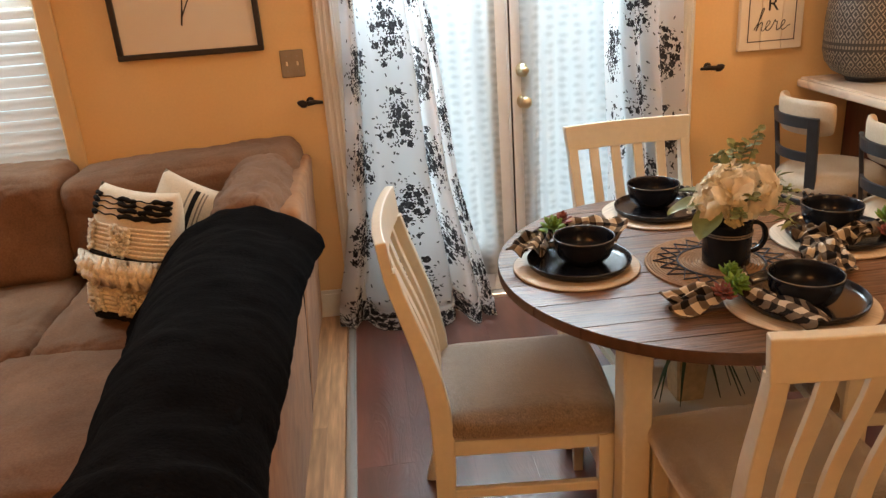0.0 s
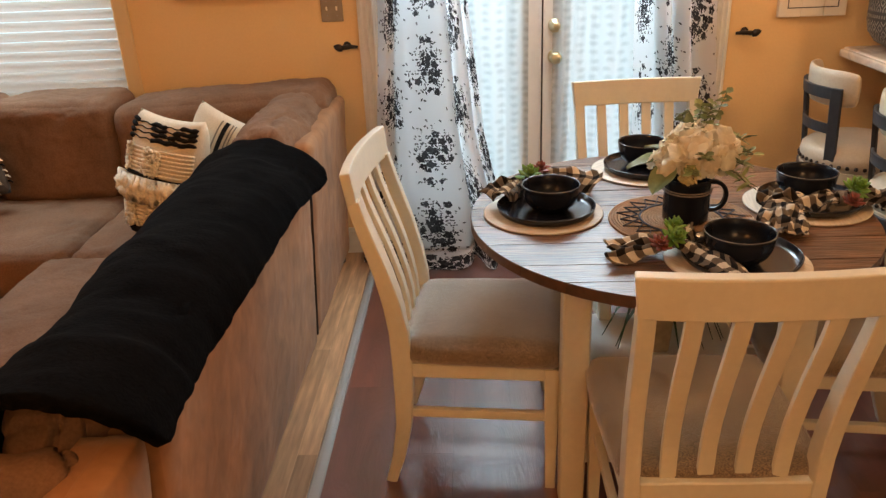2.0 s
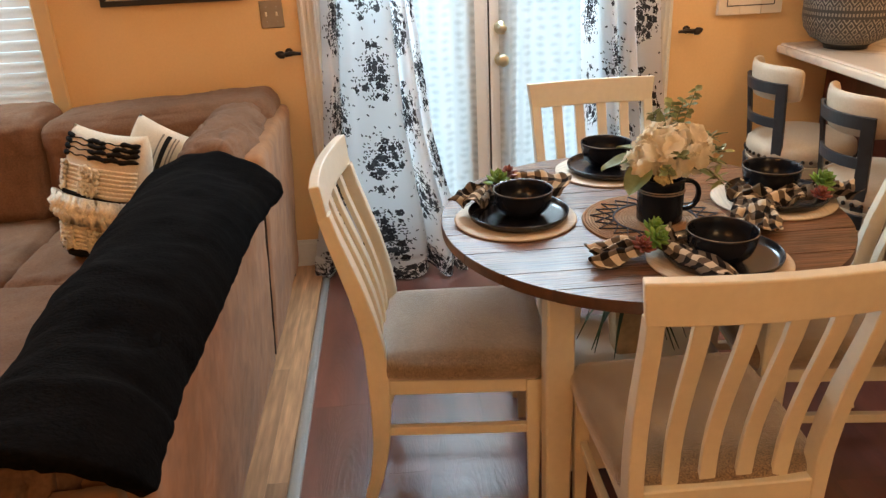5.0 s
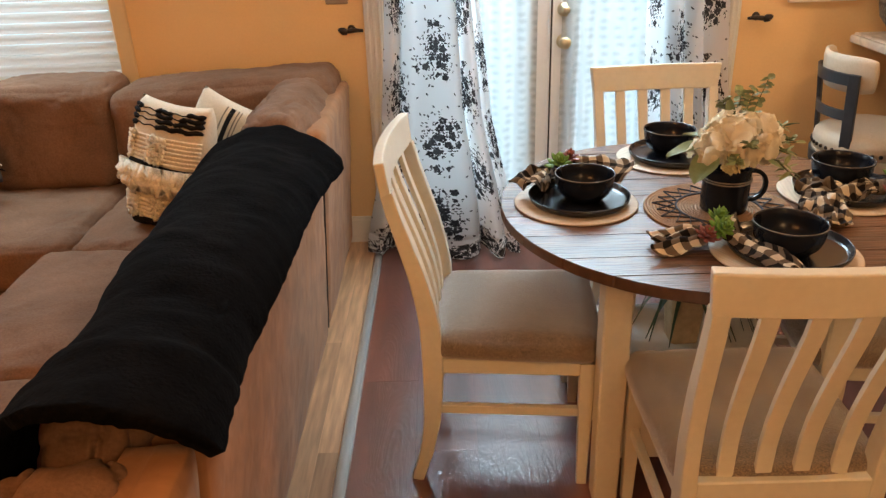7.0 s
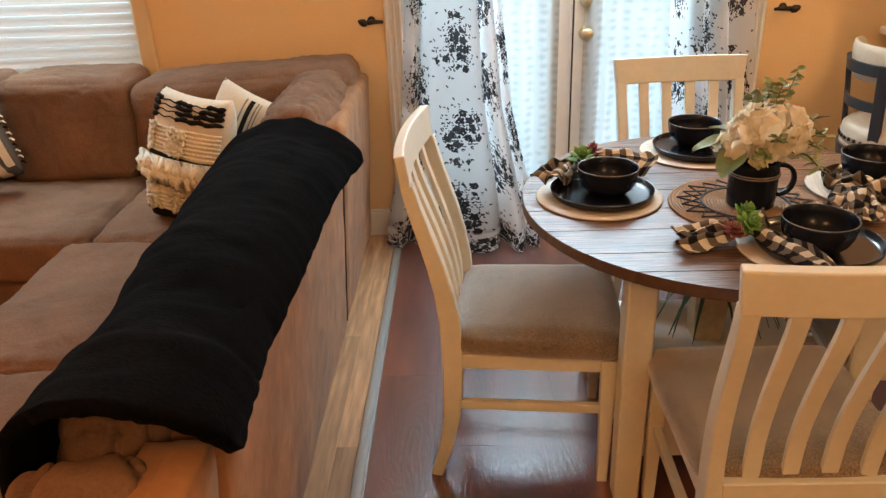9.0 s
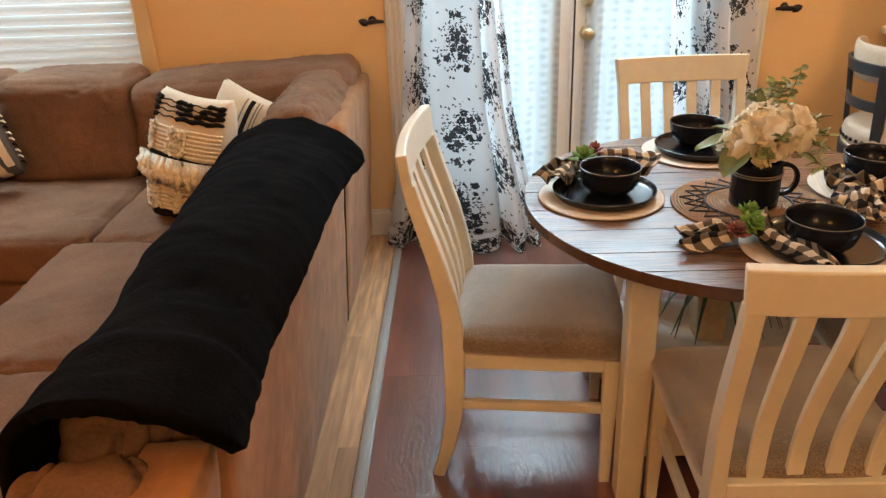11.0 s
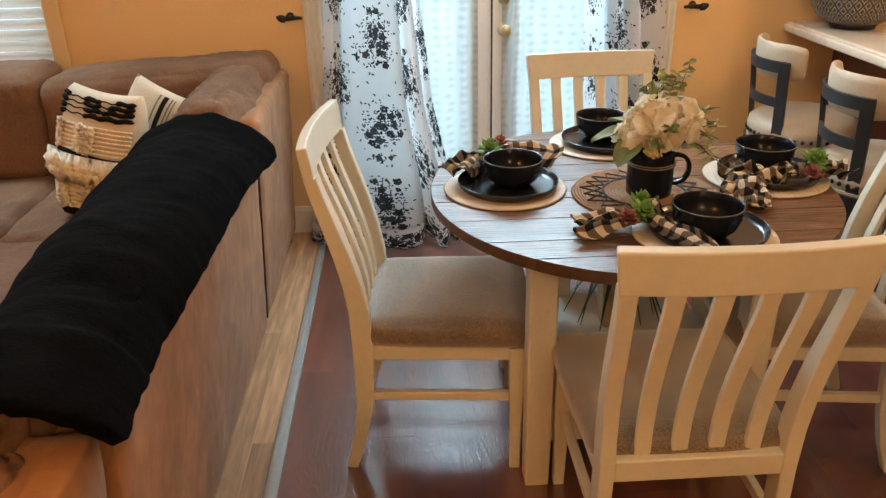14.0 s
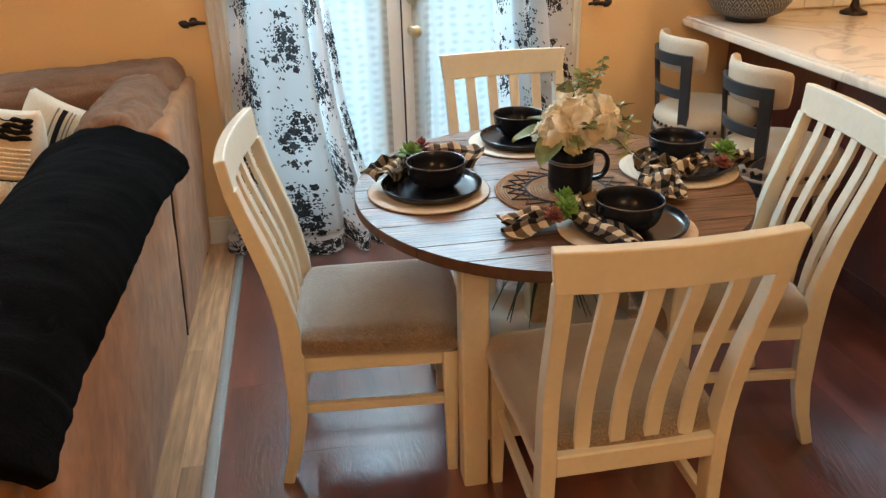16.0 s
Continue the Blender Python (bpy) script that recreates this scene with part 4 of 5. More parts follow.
# ---- table ----
TX, TY, TR, TZ = 0.178, -1.487, 0.537, 0.75
table = thing("dining_table", "round dining table with dark plank top and cream square legs", "table", pose(TX, TY, 0))
edges_y = [-TR - 0.01, -0.43, -0.335, -0.205, -0.075, 0.055, 0.185, 0.315, 0.43, TR + 0.01]
for y0, y1 in zip(edges_y, edges_y[1:]):
    lo, hi = max(y0 + 0.0018, -TR + 0.0005), min(y1 - 0.0018, TR - 0.0005)
    ys = [lo + (hi - lo) * i / 10 for i in range(11)]
    pts = [(math.sqrt(TR * TR - y * y), y) for y in ys]
    outline = pts + [(-x, y) for x, y in reversed(pts)]
    bm = bmesh.new()
    top = [bm.verts.new((x * 0.997, y, TZ)) for x, y in outline]
    sid = [bm.verts.new((x, y, TZ - 0.004)) for x, y in outline]
    low = [bm.verts.new((x, y, TZ - 0.026)) for x, y in outline]
    bot = [bm.verts.new((x * 0.99, y, TZ - 0.03)) for x, y in outline]
    k = len(outline)
    bm.faces.new(top)
    bm.faces.new(bot[::-1])
    for a, b in ((sid, top), (low, sid), (bot, low)):
        for i in range(k):
            bm.faces.new((a[i], a[(i + 1) % k], b[(i + 1) % k], b[i]))
    bmesh.ops.recalc_face_normals(bm, faces=bm.faces[:])
    bm.normal_update()
    for f in bm.faces:
        f.material_index = 0 if f.normal.z > 0.5 else 1
    part("tabletop_plank", bm, TABLE_WOOD, table).data.materials.append(TABLE_EDGE_SHADED)
part("joint_bed", lathe([(0, TZ - 0.031), (TR - 0.012, TZ - 0.031), (TR - 0.012, TZ - 0.005), (0, TZ - 0.005)], 64), FLOOR_GAP, table, "dark bed under the planks")
for sx in (-1, 1):
    for sy in (-1, 1):
        part("table_leg", bar([(sx * 0.277, sy * 0.285, TZ - 0.032), (sx * 0.277, sy * 0.285, 0.4), (sx * 0.277, sy * 0.285, 0.0)], [0.071, 0.071, 0.065], [0.071, 0.071, 0.065]), PAINT_CHAIR, table)
part("low_shelf", box(-0.285, 0.285, -0.297, 0.297, 0.13, 0.275, bevel=0.006), PAINT_TRIM, table, "white box shelf between the legs")

pot = thing("potted_plant", "spiky green plant in a blond tapered pot under the table", "plant", pose(TX + 0.015, TY + 0.08, 0.275))
part("pot", bar([(0, 0, 0), (0, 0, 0.15)], [0.08, 0.10], [0.08, 0.10]), POT, pot)
random.seed(4)
for k in range(18):
    a, ln = random.uniform(0, 2 * math.pi), random.uniform(0.12, 0.22)
    lift = random.uniform(0.03, 0.13)
    c, s = math.cos(a), math.sin(a)
    pts = [(c * ln * f, s * ln * f, 0.145 + lift * math.sin(f * 2.9) - 0.10 * f * f) for f in (0, 0.25, 0.5, 0.75, 1.0)]
    part("blade", bar(pts, [0.010, 0.013, 0.012, 0.008, 0.002], 0.0015, Vector((-s, c, 0))), LEAF_DARK, pot)


# ---- dining chairs ----
def dining_chair(m):
    t = thing("dining_chair", "cream painted slat-back dining chair with grey linen seat", "chair", m, "chairs round the table")
    side = [(0.0, -0.242), (0.1, -0.212), (0.2, -0.194), (0.3, -0.188), (0.42, -0.187), (0.52, -0.193), (0.65, -0.218), (0.8, -0.260), (0.87, -0.280), (0.955, -0.292)]
    flare = lambda z: 0.190 + 0.034 * max(0.0, z - 0.43) + 0.012 * max(0.0, 0.43 - z)
    zs = [0.0, 0.1, 0.2, 0.3, 0.4, 0.5, 0.58, 0.66, 0.74, 0.82, 0.875]
    for sx in (-1, 1):
        part("back_post", bar([(sx * flare(z), spline(side, z)[0], z) for z in zs], [0.033] * len(zs),
                              [0.032, 0.038, 0.045, 0.052, 0.056, 0.053, 0.048, 0.043, 0.038, 0.034, 0.032]), PAINT_CHAIR, t)
        part("front_leg", bar([(sx * 0.192, 0.220, 0.0), (sx * 0.192, 0.220, 0.30), (sx * 0.192, 0.220, 0.40)], [0.028, 0.04, 0.04], [0.028, 0.04, 0.04]), PAINT_CHAIR, t)
        part("side_apron", box(sx * 0.19 - 0.010, sx * 0.19 + 0.010, -0.175, 0.205, 0.357, 0.40, bevel=0.002), PAINT_CHAIR, t)
        part("stretcher", box(sx * 0.19 - 0.010, sx * 0.19 + 0.010, -0.195, 0.206, 0.226, 0.252, bevel=0.002), PAINT_CHAIR, t)
    part("front_apron", box(-0.178, 0.178, 0.212, 0.232, 0.357, 0.40, bevel=0.002), PAINT_CHAIR, t)
    part("lower_back_rail", box(-0.175, 0.175, -0.213, -0.186, 0.383, 0.437, bevel=0.003), PAINT_CHAIR, t)
    for k in range(4):
        share = -0.6 + 0.4 * k
        part("slat", bar([(share * flare(z), spline(side, z)[0] - 0.010 * min(1, max(0, (z - 0.55) / 0.3)) * (1 - share ** 2) * 2, z) for z in [0.435, 0.52, 0.58, 0.64, 0.7, 0.76, 0.82, 0.876]], 0.033, 0.013), PAINT_CHAIR, t)

    def rail(u, v):
        x = (u - 0.5) * (0.464 - 0.022 * (1 - v))
        return (x, -0.292 - 0.02 * (1 - (x / 0.231) ** 2) - 0.012 * (v - 1), 0.868 + v * 0.087)
    bm = sheet(rail, 16, 3)
    top = part("top_rail", bm, PAINT_CHAIR, t)
    s = thick(top, 0.026, 0.0)
    b = s.modifiers.new("soft_edge", "BEVEL")
    b.width, b.segments, b.limit_method = 0.004, 2, "ANGLE"
    part("seat", soft(-0.222, 0.222, -0.185, 0.250, 0.392, 0.473, 0.036, 0.012, 0.002, 2, 14, lean=lambda p: Vector((p.x * (0.94 + 0.06 * (p.y + 0.19) / 0.43), p.y, p.z))), LINEN, t, "grey-beige linen seat", True)
    return t


chair = dining_chair(pose(-0.352, -1.505, 0, 0, 0, -95))
copy_thing(chair, pose(0.153, -2.012, 0, 0, 0, 0))
copy_thing(chair, pose(0.668, -1.594, 0, 0, 0, 83.3))
copy_thing(chair, pose(0.255, -0.996, 0, 0, 0, 182.4))


# ---- sofa ----
sofa = thing("sectional_sofa", "brown microsuede corner sofa with loose back cushions", "sofa")
lean_out = lambda p: Vector((p.x + 0.05 * (p.z / 0.8) if p.x > -1.03 else p.x, p.y, p.z))
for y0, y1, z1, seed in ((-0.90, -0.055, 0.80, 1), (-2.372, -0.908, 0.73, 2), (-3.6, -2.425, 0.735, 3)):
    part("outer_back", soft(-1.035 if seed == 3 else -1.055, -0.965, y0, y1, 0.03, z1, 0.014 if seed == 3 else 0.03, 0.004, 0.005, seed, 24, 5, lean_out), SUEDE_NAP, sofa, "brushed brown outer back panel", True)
part("outer_back", soft(-3.6, -1.08, -0.13, -0.03, 0.03, 0.78, 0.03, 0.004, 0.003, 4, 14), SUEDE, sofa, "", True)
part("panel_seam", bar([(-0.969, -0.904, 0.05), (-0.928, -0.904, 0.70)], 0.010, 0.006), SEAM, sofa)
for x0, x1, seed in ((-1.865, -0.955, 5), (-2.425, -1.872, 6), (-3.2, -2.432, 7)):
    part("back_cushion", soft(x0, x1, -0.41, -0.08, 0.44, 0.862 if x0 < -1.87 else 0.838, 0.06, 0.014, 0.008, seed, 48, 4, lambda p: Vector((p.x, p.y + 0.16 * (p.z - 0.44), p.z + max(0.0, p.x + 1.8) * 0.13 * (p.z - 0.44))), 0.004), SUEDE, sofa, "", True)
for y0, y1, seed in ((-0.96, -0.22, 8), (-2.425, -0.965, 9), (-3.5, -2.44, 10)):
    z1 = 0.865 if seed == 8 else 0.79 if seed == 9 else 0.755
    part("back_cushion", soft(-1.25, -1.00 if seed == 8 else -1.035 if seed == 9 else -1.015, y0, y1, 0.44, z1, 0.09, 0.012, 0.010 if seed == 8 else 0.02, seed, 64, 8, lambda p: Vector((p.x + 0.10 * (p.z - 0.44), p.y, p.z)), 0.007 if seed == 8 else 0.014), SUEDE, sofa, "", True)
for b, seed in (((-1.83, -1.10, -1.0, -0.30), 11), ((-2.62, -1.838, -1.0, -0.30), 12), ((-3.4, -2.627, -1.0, -0.30), 13), ((-1.90, -1.12, -1.78, -1.008), 14), ((-1.90, -1.12, -2.56, -1.788), 15), ((-1.90, -1.12, -3.4, -2.568), 16)):
    part("seat_cushion", soft(b[0], b[1], b[2], b[3], 0.27, 0.455, 0.045, 0.012, 0.008, seed, 48, 4, None, 0.004), SUEDE, sofa, "", True)
part("seat_base", box(-1.87, -1.08, -3.55, -0.14, 0.05, 0.28, bevel=0.02), SUEDE, sofa)
part("seat_base", box(-3.5, -1.86, -0.97, -0.14, 0.05, 0.28, bevel=0.02), SUEDE, sofa)
for x, y in ((-1.0, -0.12), (-1.0, -2.3), (-1.8, -0.9), (-1.8, -3.4), (-3.3, -0.2), (-3.3, -0.9), (-1.0, -3.45)):
    part("sofa_foot", lathe([(0, 0), (0.022, 0), (0.028, 0.06), (0, 0.06)], 12), BLACK, sofa, m=pose(x, y, 0))

throw_keys = ((0.0, -0.898, 0.722), (0.1, -0.908, 0.772), (0.22, -0.955, 0.825), (0.38, -1.055, 0.856), (0.52, -1.14, 0.845), (0.66, -1.215, 0.79), (0.8, -1.275, 0.68), (0.92, -1.32, 0.56), (1.0, -1.35, 0.495))


def throw_fn(u, v):
    x, z = spline(throw_keys, u)
    x += 0.055 * (1 - u) ** 3 * (1 - v) ** 5 + (0.14 * max(0, v - 0.5) - 0.14 * (1 - v) ** 1.6) * max(0.0, u - 0.35) / 0.65
    x += 0.045 * max(0.0, u - 0.5) / 0.5 * math.exp(-((v - 0.5) / 0.2) ** 2)
    y0, y1 = -0.985 - 0.09 * (1 - u) ** 2 + 0.06 * math.sin(u * 3), -2.415 - 0.04 * (1 - u) ** 3 - 0.115 * math.sin(math.pi * u ** 0.85)
    y = y0 + (y1 - y0) * v
    r = 0.016 * noise.noise((x * 4, y * 4, 1)) + 0.006 * noise.noise((x * 6, y * 11, 5)) + 0.005 * noise.noise((x * 14, y * 30, 2))
    hem = max(0, 1 - 12 * min(v, 1 - v)) * 0.014 * (1 + 0.8 * noise.noise((x * 12, v, 3)))
    hem += 0.012 * min(1.0, max(0.0, (v - 0.855) / 0.02))
    y += 0.012 * noise.noise((x * 9, 4, 6)) + 0.006 * noise.noise((x * 25, 4, 6)) + (0.007 * noise.noise((x * 90, v * 3, 6)) if v in (0.0, 1.0) else 0.0)
    z += 0.012 * max(0, 1 - 6 * u) * noise.noise((1, y * 7, 2)) + 0.006 * max(0, 1 - 8 * u) * noise.noise((1, y * 22, 2))
    nx, nz = (0.8, 0.4) if u < 0.2 else (0.0, 1.0) if u < 0.6 else (-0.7, 0.6)
    return (x + nx * (r + hem), y, z + nz * (r + hem) - 0.035 * (1 - v) ** 3 * min(1.0, 4 * u))


throw = thing("throw_blanket", "black fleece throw draped over the sofa back", "blanket")
thick(part("blanket_cloth", sheet(throw_fn, 70, 110), BLACK_FLEECE, throw, smooth=True), 0.024, -0.2)


def cushion_form(w, h, t, seed, n=26):
    """A knife-edge pillow standing in the xz plane, its foot at z = 0."""
    bm = bmesh.new()
    for sgn in (-1, 1):
        def fn(u, v):
            a, b = 2 * u - 1, 2 * v - 1
            k = max(0.0, (1 - a * a) * (1 - b * b)) ** 0.42
            pin = (1 - 0.05 * (1 - b * b) * abs(a) ** 3) * (1 - 0.10 * b ** 6)
            pin2 = 1 - 0.07 * (1 - a * a) * abs(b) ** 3
            return (a * w / 2 * pin, sgn * (t / 2 * k + 0.004 * noise.noise((a * 3, b * 3, seed)) * k), h / 2 + b * h / 2 * pin2)
        sheet(fn, n, n, bm=bm)
    bmesh.ops.remove_doubles(bm, verts=bm.verts[:], dist=0.0006)
    bmesh.ops.recalc_face_normals(bm, faces=bm.faces[:])
    return bm


def face_y(a, b, w, h, t):
    """The depth of a pillow's front at a, b from -1 to 1."""
    return -(t / 2) * max(0.0, (1 - a * a) * (1 - b * b)) ** 0.42


PW1, PH1, PT1 = 0.335, 0.46, 0.18
pil = thing("tufted_pillow", "ivory woven pillow with black yarn stripes, tufts and fringe", "pillow", pose(-1.512, -0.858, 0.455, -13, 6, -24))
cover = part("cover", cushion_form(PW1, PH1, PT1, 1), CREAM, pil, "ivory woven cover", True)
random.seed(9)


def on_face(a, b, lift=0.0):
    pin = (1 - 0.05 * (1 - b * b) * abs(a) ** 3) * (1 - 0.10 * b ** 6)
    return Vector((a * PW1 / 2 * pin, face_y(a, b, PW1, PH1, PT1) - lift, PH1 / 2 + b * PH1 / 2 * (1 - 0.07 * (1 - a * a) * abs(b) ** 3)))


for row, b in enumerate((0.86, 0.78, 0.70, 0.61)):
    pts = [on_face(-0.93 + 1.86 * k / 40, b + 0.012 * math.sin(k * 0.8 + row), 0.004) for k in range(41)]
    rad = []
    for k in range(41):
        f = k / 40
        blob = (0.0 < f < 0.12) or (0.36 + 0.03 * row < f < 0.58 + 0.03 * row) or (0.78 - 0.06 * row < f < 0.98)
        rad.append(random.uniform(0.007, 0.0105) if blob else 0.0024)
    part("black_stripe", tube(pts, rad, 7), BLACK_YARN, cover, "knotted black yarn stripe", True)
for a0, b0, na, nb in ((-0.86, 0.10, 3, 8), (-0.18, 0.08, 6, 8), (-0.92, -0.86, 7, 8), (-0.05, -0.86, 10, 8)):
    for i in range(na):
        for j in range(nb):
            p = on_face(a0 + 0.075 * i + random.uniform(-0.02, 0.02), b0 + 0.05 * j + random.uniform(-0.015, 0.015), 0.007)
            q = p + Vector((random.uniform(-0.006, 0.006), -0.008, random.uniform(-0.012, 0.004)))
            part("tuft", tube([p, (p + q) / 2 + Vector((0, -0.006, 0.006)), q], [0.006, 0.009, 0.006], 6), IVORY, cover, "", True)
for j in range(7):
    pts = [on_face(-0.92 + 1.84 * k / 24, 0.08 + 0.062 * j, 0.002 + 0.001 * (k % 2)) for k in range(25)]
    part("woven_rib", tube(pts, 0.0045, 5), IVORY, cover, "", True)
for j in range(5):
    pts = [on_face(-0.90 + 1.80 * k / 24, -0.84 + 0.075 * j, 0.003 + 0.001 * (k % 2)) for k in range(25)]
    part("woven_rib", tube(pts, 0.0065, 5), IVORY, cover, "", True)
part("black_cord", tube([on_face(-0.95 + 1.9 * k / 30, 0.02 + 0.02 * math.sin(k / 5), 0.006) for k in range(31)], 0.008, 7), BLACK_YARN, cover, "black cord", True)
for k in range(60):
    a = -1.04 + 2.08 * (k // 2) / 29
    p = on_face(max(-0.96, min(0.96, a)), -0.06 - 0.09 * (k % 2), 0.006)
    p.x += 0.014 * (a if abs(a) > 0.9 else 0)
    j = lambda w: random.uniform(-w, w)
    part("fringe", tube([p, p + Vector((j(0.006), -0.024, 0.012)), p + Vector((j(0.012), -0.034, -0.018)), p + Vector((j(0.016), -0.026 + j(0.008), random.uniform(-0.058, -0.034)))], [0.009, 0.014, 0.016, 0.011], 6), IVORY, cover, "ivory loop fringe", True)
for b, r in ((-0.97, 0.015), (-0.92, 0.012)):
    part("black_cord", tube([on_face(-0.9 + 1.8 * k / 30, b, 0.004) for k in range(31)], [random.uniform(0.75, 1.2) * r for _ in range(31)], 7), BLACK_YARN, cover, "black yarn hem", True)

pil2 = thing("striped_pillow", "cream canvas pillow with dark grey stripes at its side", "pillow", pose(-1.412, -0.625, 0.452, -14, 18, -24))
cover2 = part("cover", cushion_form(0.38, 0.42, 0.15, 2), CREAM, pil2, "", True)
for a, w in ((-0.16, 0.007), (-0.02, 0.02), (0.11, 0.006), (0.18, 0.005)):
    fn = lambda u, v, a=a, w=w: ((a * 0.19 + (u - 0.5) * w) * (1 - 0.07 * (1 - (1.86 * v - 0.93) ** 2) * abs(a) ** 3),
                                 -(0.075) * max(0.0, (1 - (a + (u - 0.5) * w / 0.19) ** 2) * (1 - (1.86 * v - 0.93) ** 2)) ** 0.42 - 0.0045, 0.21 + 0.195 * (1.86 * v - 0.93))
    part("stripe", sheet(fn, 2, 20), BLACK_YARN if w > 0.01 else ROPE, cover2, "woven dark stripe", True)
pil3 = thing("plaid_pillow", "grey and black plaid knit pillow with tassel edge", "pillow", pose(-2.44, -0.60, 0.488, -16, -16, 18))
part("cover", cushion_form(0.44, 0.44, 0.16, 3), PLAID, pil3, "", True)
band = lambda u, v: (0.22 * (0.74 + 0.13 * u), -0.08 * max(0.0, (1 - (0.74 + 0.13 * u) ** 2) * (1 - (1.8 * v - 0.9) ** 2)) ** 0.42 - 0.005, 0.22 + 0.2 * (1.8 * v - 0.9))
part("side_stripe", sheet(band, 3, 20), CREAM, pil3, "cream side stripe", True)
for k in range(16):
    f = k / 15
    part("tassel", tube([(0.20, 0, 0.05 + 0.36 * f), (0.218, -0.004, 0.045 + 0.36 * f), (0.226, -0.006, 0.034 + 0.36 * f)], [0.003, 0.0045, 0.002], 6), IVORY if k % 3 else BLACK_YARN, pil3, "", True)


# ---- table settings ----
def plate_set(x, y, turn, nx, ny):
    z = TZ
    ch = thing("charger_plate", "round pale wood charger under a black plate", "charger", pose(x, y, z, 0, 0, turn), "place settings")
    part("charger_body", lathe([(0, 0.0), (0.155, 0.0), (0.164, 0.002), (0.1655, 0.005), (0.162, 0.007), (0.13, 0.006), (0, 0.006)], 56), CHARGER, ch, smooth=True)
    pl = thing("dinner_plate", "matt black stoneware dinner plate on a charger", "plate", pose(x + nx, y + ny, z + 0.0064), "place settings")
    part("plate_body", lathe([(0, 0.0), (0.115, 0.0), (0.126, 0.003), (0.1335, 0.011), (0.136, 0.0215), (0.1345, 0.0232), (0.1325, 0.0215), (0.129, 0.013), (0.121, 0.0085), (0.112, 0.0072), (0, 0.007)], 64), STONE_MATT, pl, smooth=True)
    return z


def bowl(x, y):
    b = thing("soup_bowl", "glossy black stoneware bowl on a black plate", "bowl", pose(x, y, TZ + 0.0135), "place settings")
    part("bowl_body", lathe([(0, 0.0), (0.040, 0.0), (0.042, 0.005), (0.055, 0.011), (0.067, 0.023), (0.0745, 0.040), (0.078, 0.058), (0.0785, 0.068), (0.080, 0.0705), (0.0795, 0.0745), (0.0775, 0.0755), (0.0755, 0.073), (0.0745, 0.058), (0.070, 0.040), (0.060, 0.022), (0.045, 0.012), (0, 0.009)], 56), STONEWARE, b, smooth=True)
    # thin paler ring: the light caught by the rim, painted as colour
    part("glaze_line", lathe([(0.0782, 0.0758), (0.0795, 0.0745), (0.0800, 0.0752), (0.0790, 0.0764), (0.0782, 0.0758)], 56), RIM_HIGHLIGHT, b, "pale ring painted on the rim as its highlight", True)
    return b


def succulent(name, m, mat, size=1.0, tiers=4):
    t = thing(name, "artificial green succulent tucked on a checked napkin", "succulent", m, "succulents")
    random.seed(int(1000 * abs(m.translation.x) + 7))
    for tier in range(tiers):
        cnt = 8 - tier
        for k in range(cnt):
            a = 2 * math.pi * (k + 0.5 * tier) / cnt + random.uniform(-0.15, 0.15)
            ln = (0.034 - 0.006 * tier) * size * random.uniform(0.85, 1.15)
            up = radians(12 + 20 * tier)
            c, s = math.cos(a), math.sin(a)
            pts = [(c * ln * f * math.cos(up), s * ln * f * math.cos(up), 0.006 + 0.006 * tier * size + ln * f * math.sin(up) + 0.004 * f * f) for f in (0.1, 0.45, 0.8, 1.05)]
            part("succulent_leaf", bar(pts, [0.006 * size, 0.014 * size, 0.012 * size, 0.002], [0.004, 0.005, 0.004, 0.001], Vector((-s, c, 0))), mat, t, "", True)
    return t


def napkin(x, y, seed, ring_deg, flares):
    """A gathered napkin: flares of (start x, y, heading, length, half-width at neck and end, heights, pleats, pleat depth, crumple) leave its ring."""
    t = thing("checked_napkin", "black and cream buffalo check napkin gathered through a ring", "napkin", pose(x, y, TZ), "napkins")
    for k, (fx, fy, heading, ln, n0, n1, z0, z1, pleats, amp, crumple) in enumerate(flares):
        d = Vector((math.cos(radians(heading)), math.sin(radians(heading)), 0))
        sd = Vector((-d.y, d.x, 0))

        def fn(u, v):
            b = 2 * v - 1
            w = n0 + (n1 - n0) * u ** 0.8
            reach = ln * u * (1 + 0.22 * noise.noise((b * 1.8, k, seed)) + 0.10 * math.cos(b * pleats * math.pi))
            z = z0 + (z1 - z0) * u + amp * min(1.0, 0.35 + 1.5 * u) * math.cos(b * pleats * math.pi + 0.4 * noise.noise((u * 3, k, seed)))
            z += crumple * min(1.0, 2 * u + 0.2) * (noise.noise((u * 3.2, b * 2.2, seed + k)) + 0.5 * noise.noise((u * 7, b * 5, seed + k)))
            side = b * w + 0.4 * crumple * noise.noise((u * 4, b * 3, seed + 7))
            return Vector((fx - x, fy - y, max(0.006, z))) + d * reach + sd * side
        thick(part("napkin_cloth", sheet(fn, 40, 44, (ln * 1.15, 2.6 * n1)), CHECK, t, smooth=True), 0.0022, 1.0)
    part("napkin_ring", lathe([(0.017, -0.010), (0.021, -0.010), (0.021, 0.010), (0.017, 0.010), (0.017, -0.010)], 18), ROPE, t, "twine napkin ring", True, pose(0, 0, 0.042, 0, 90, ring_deg))
    return t


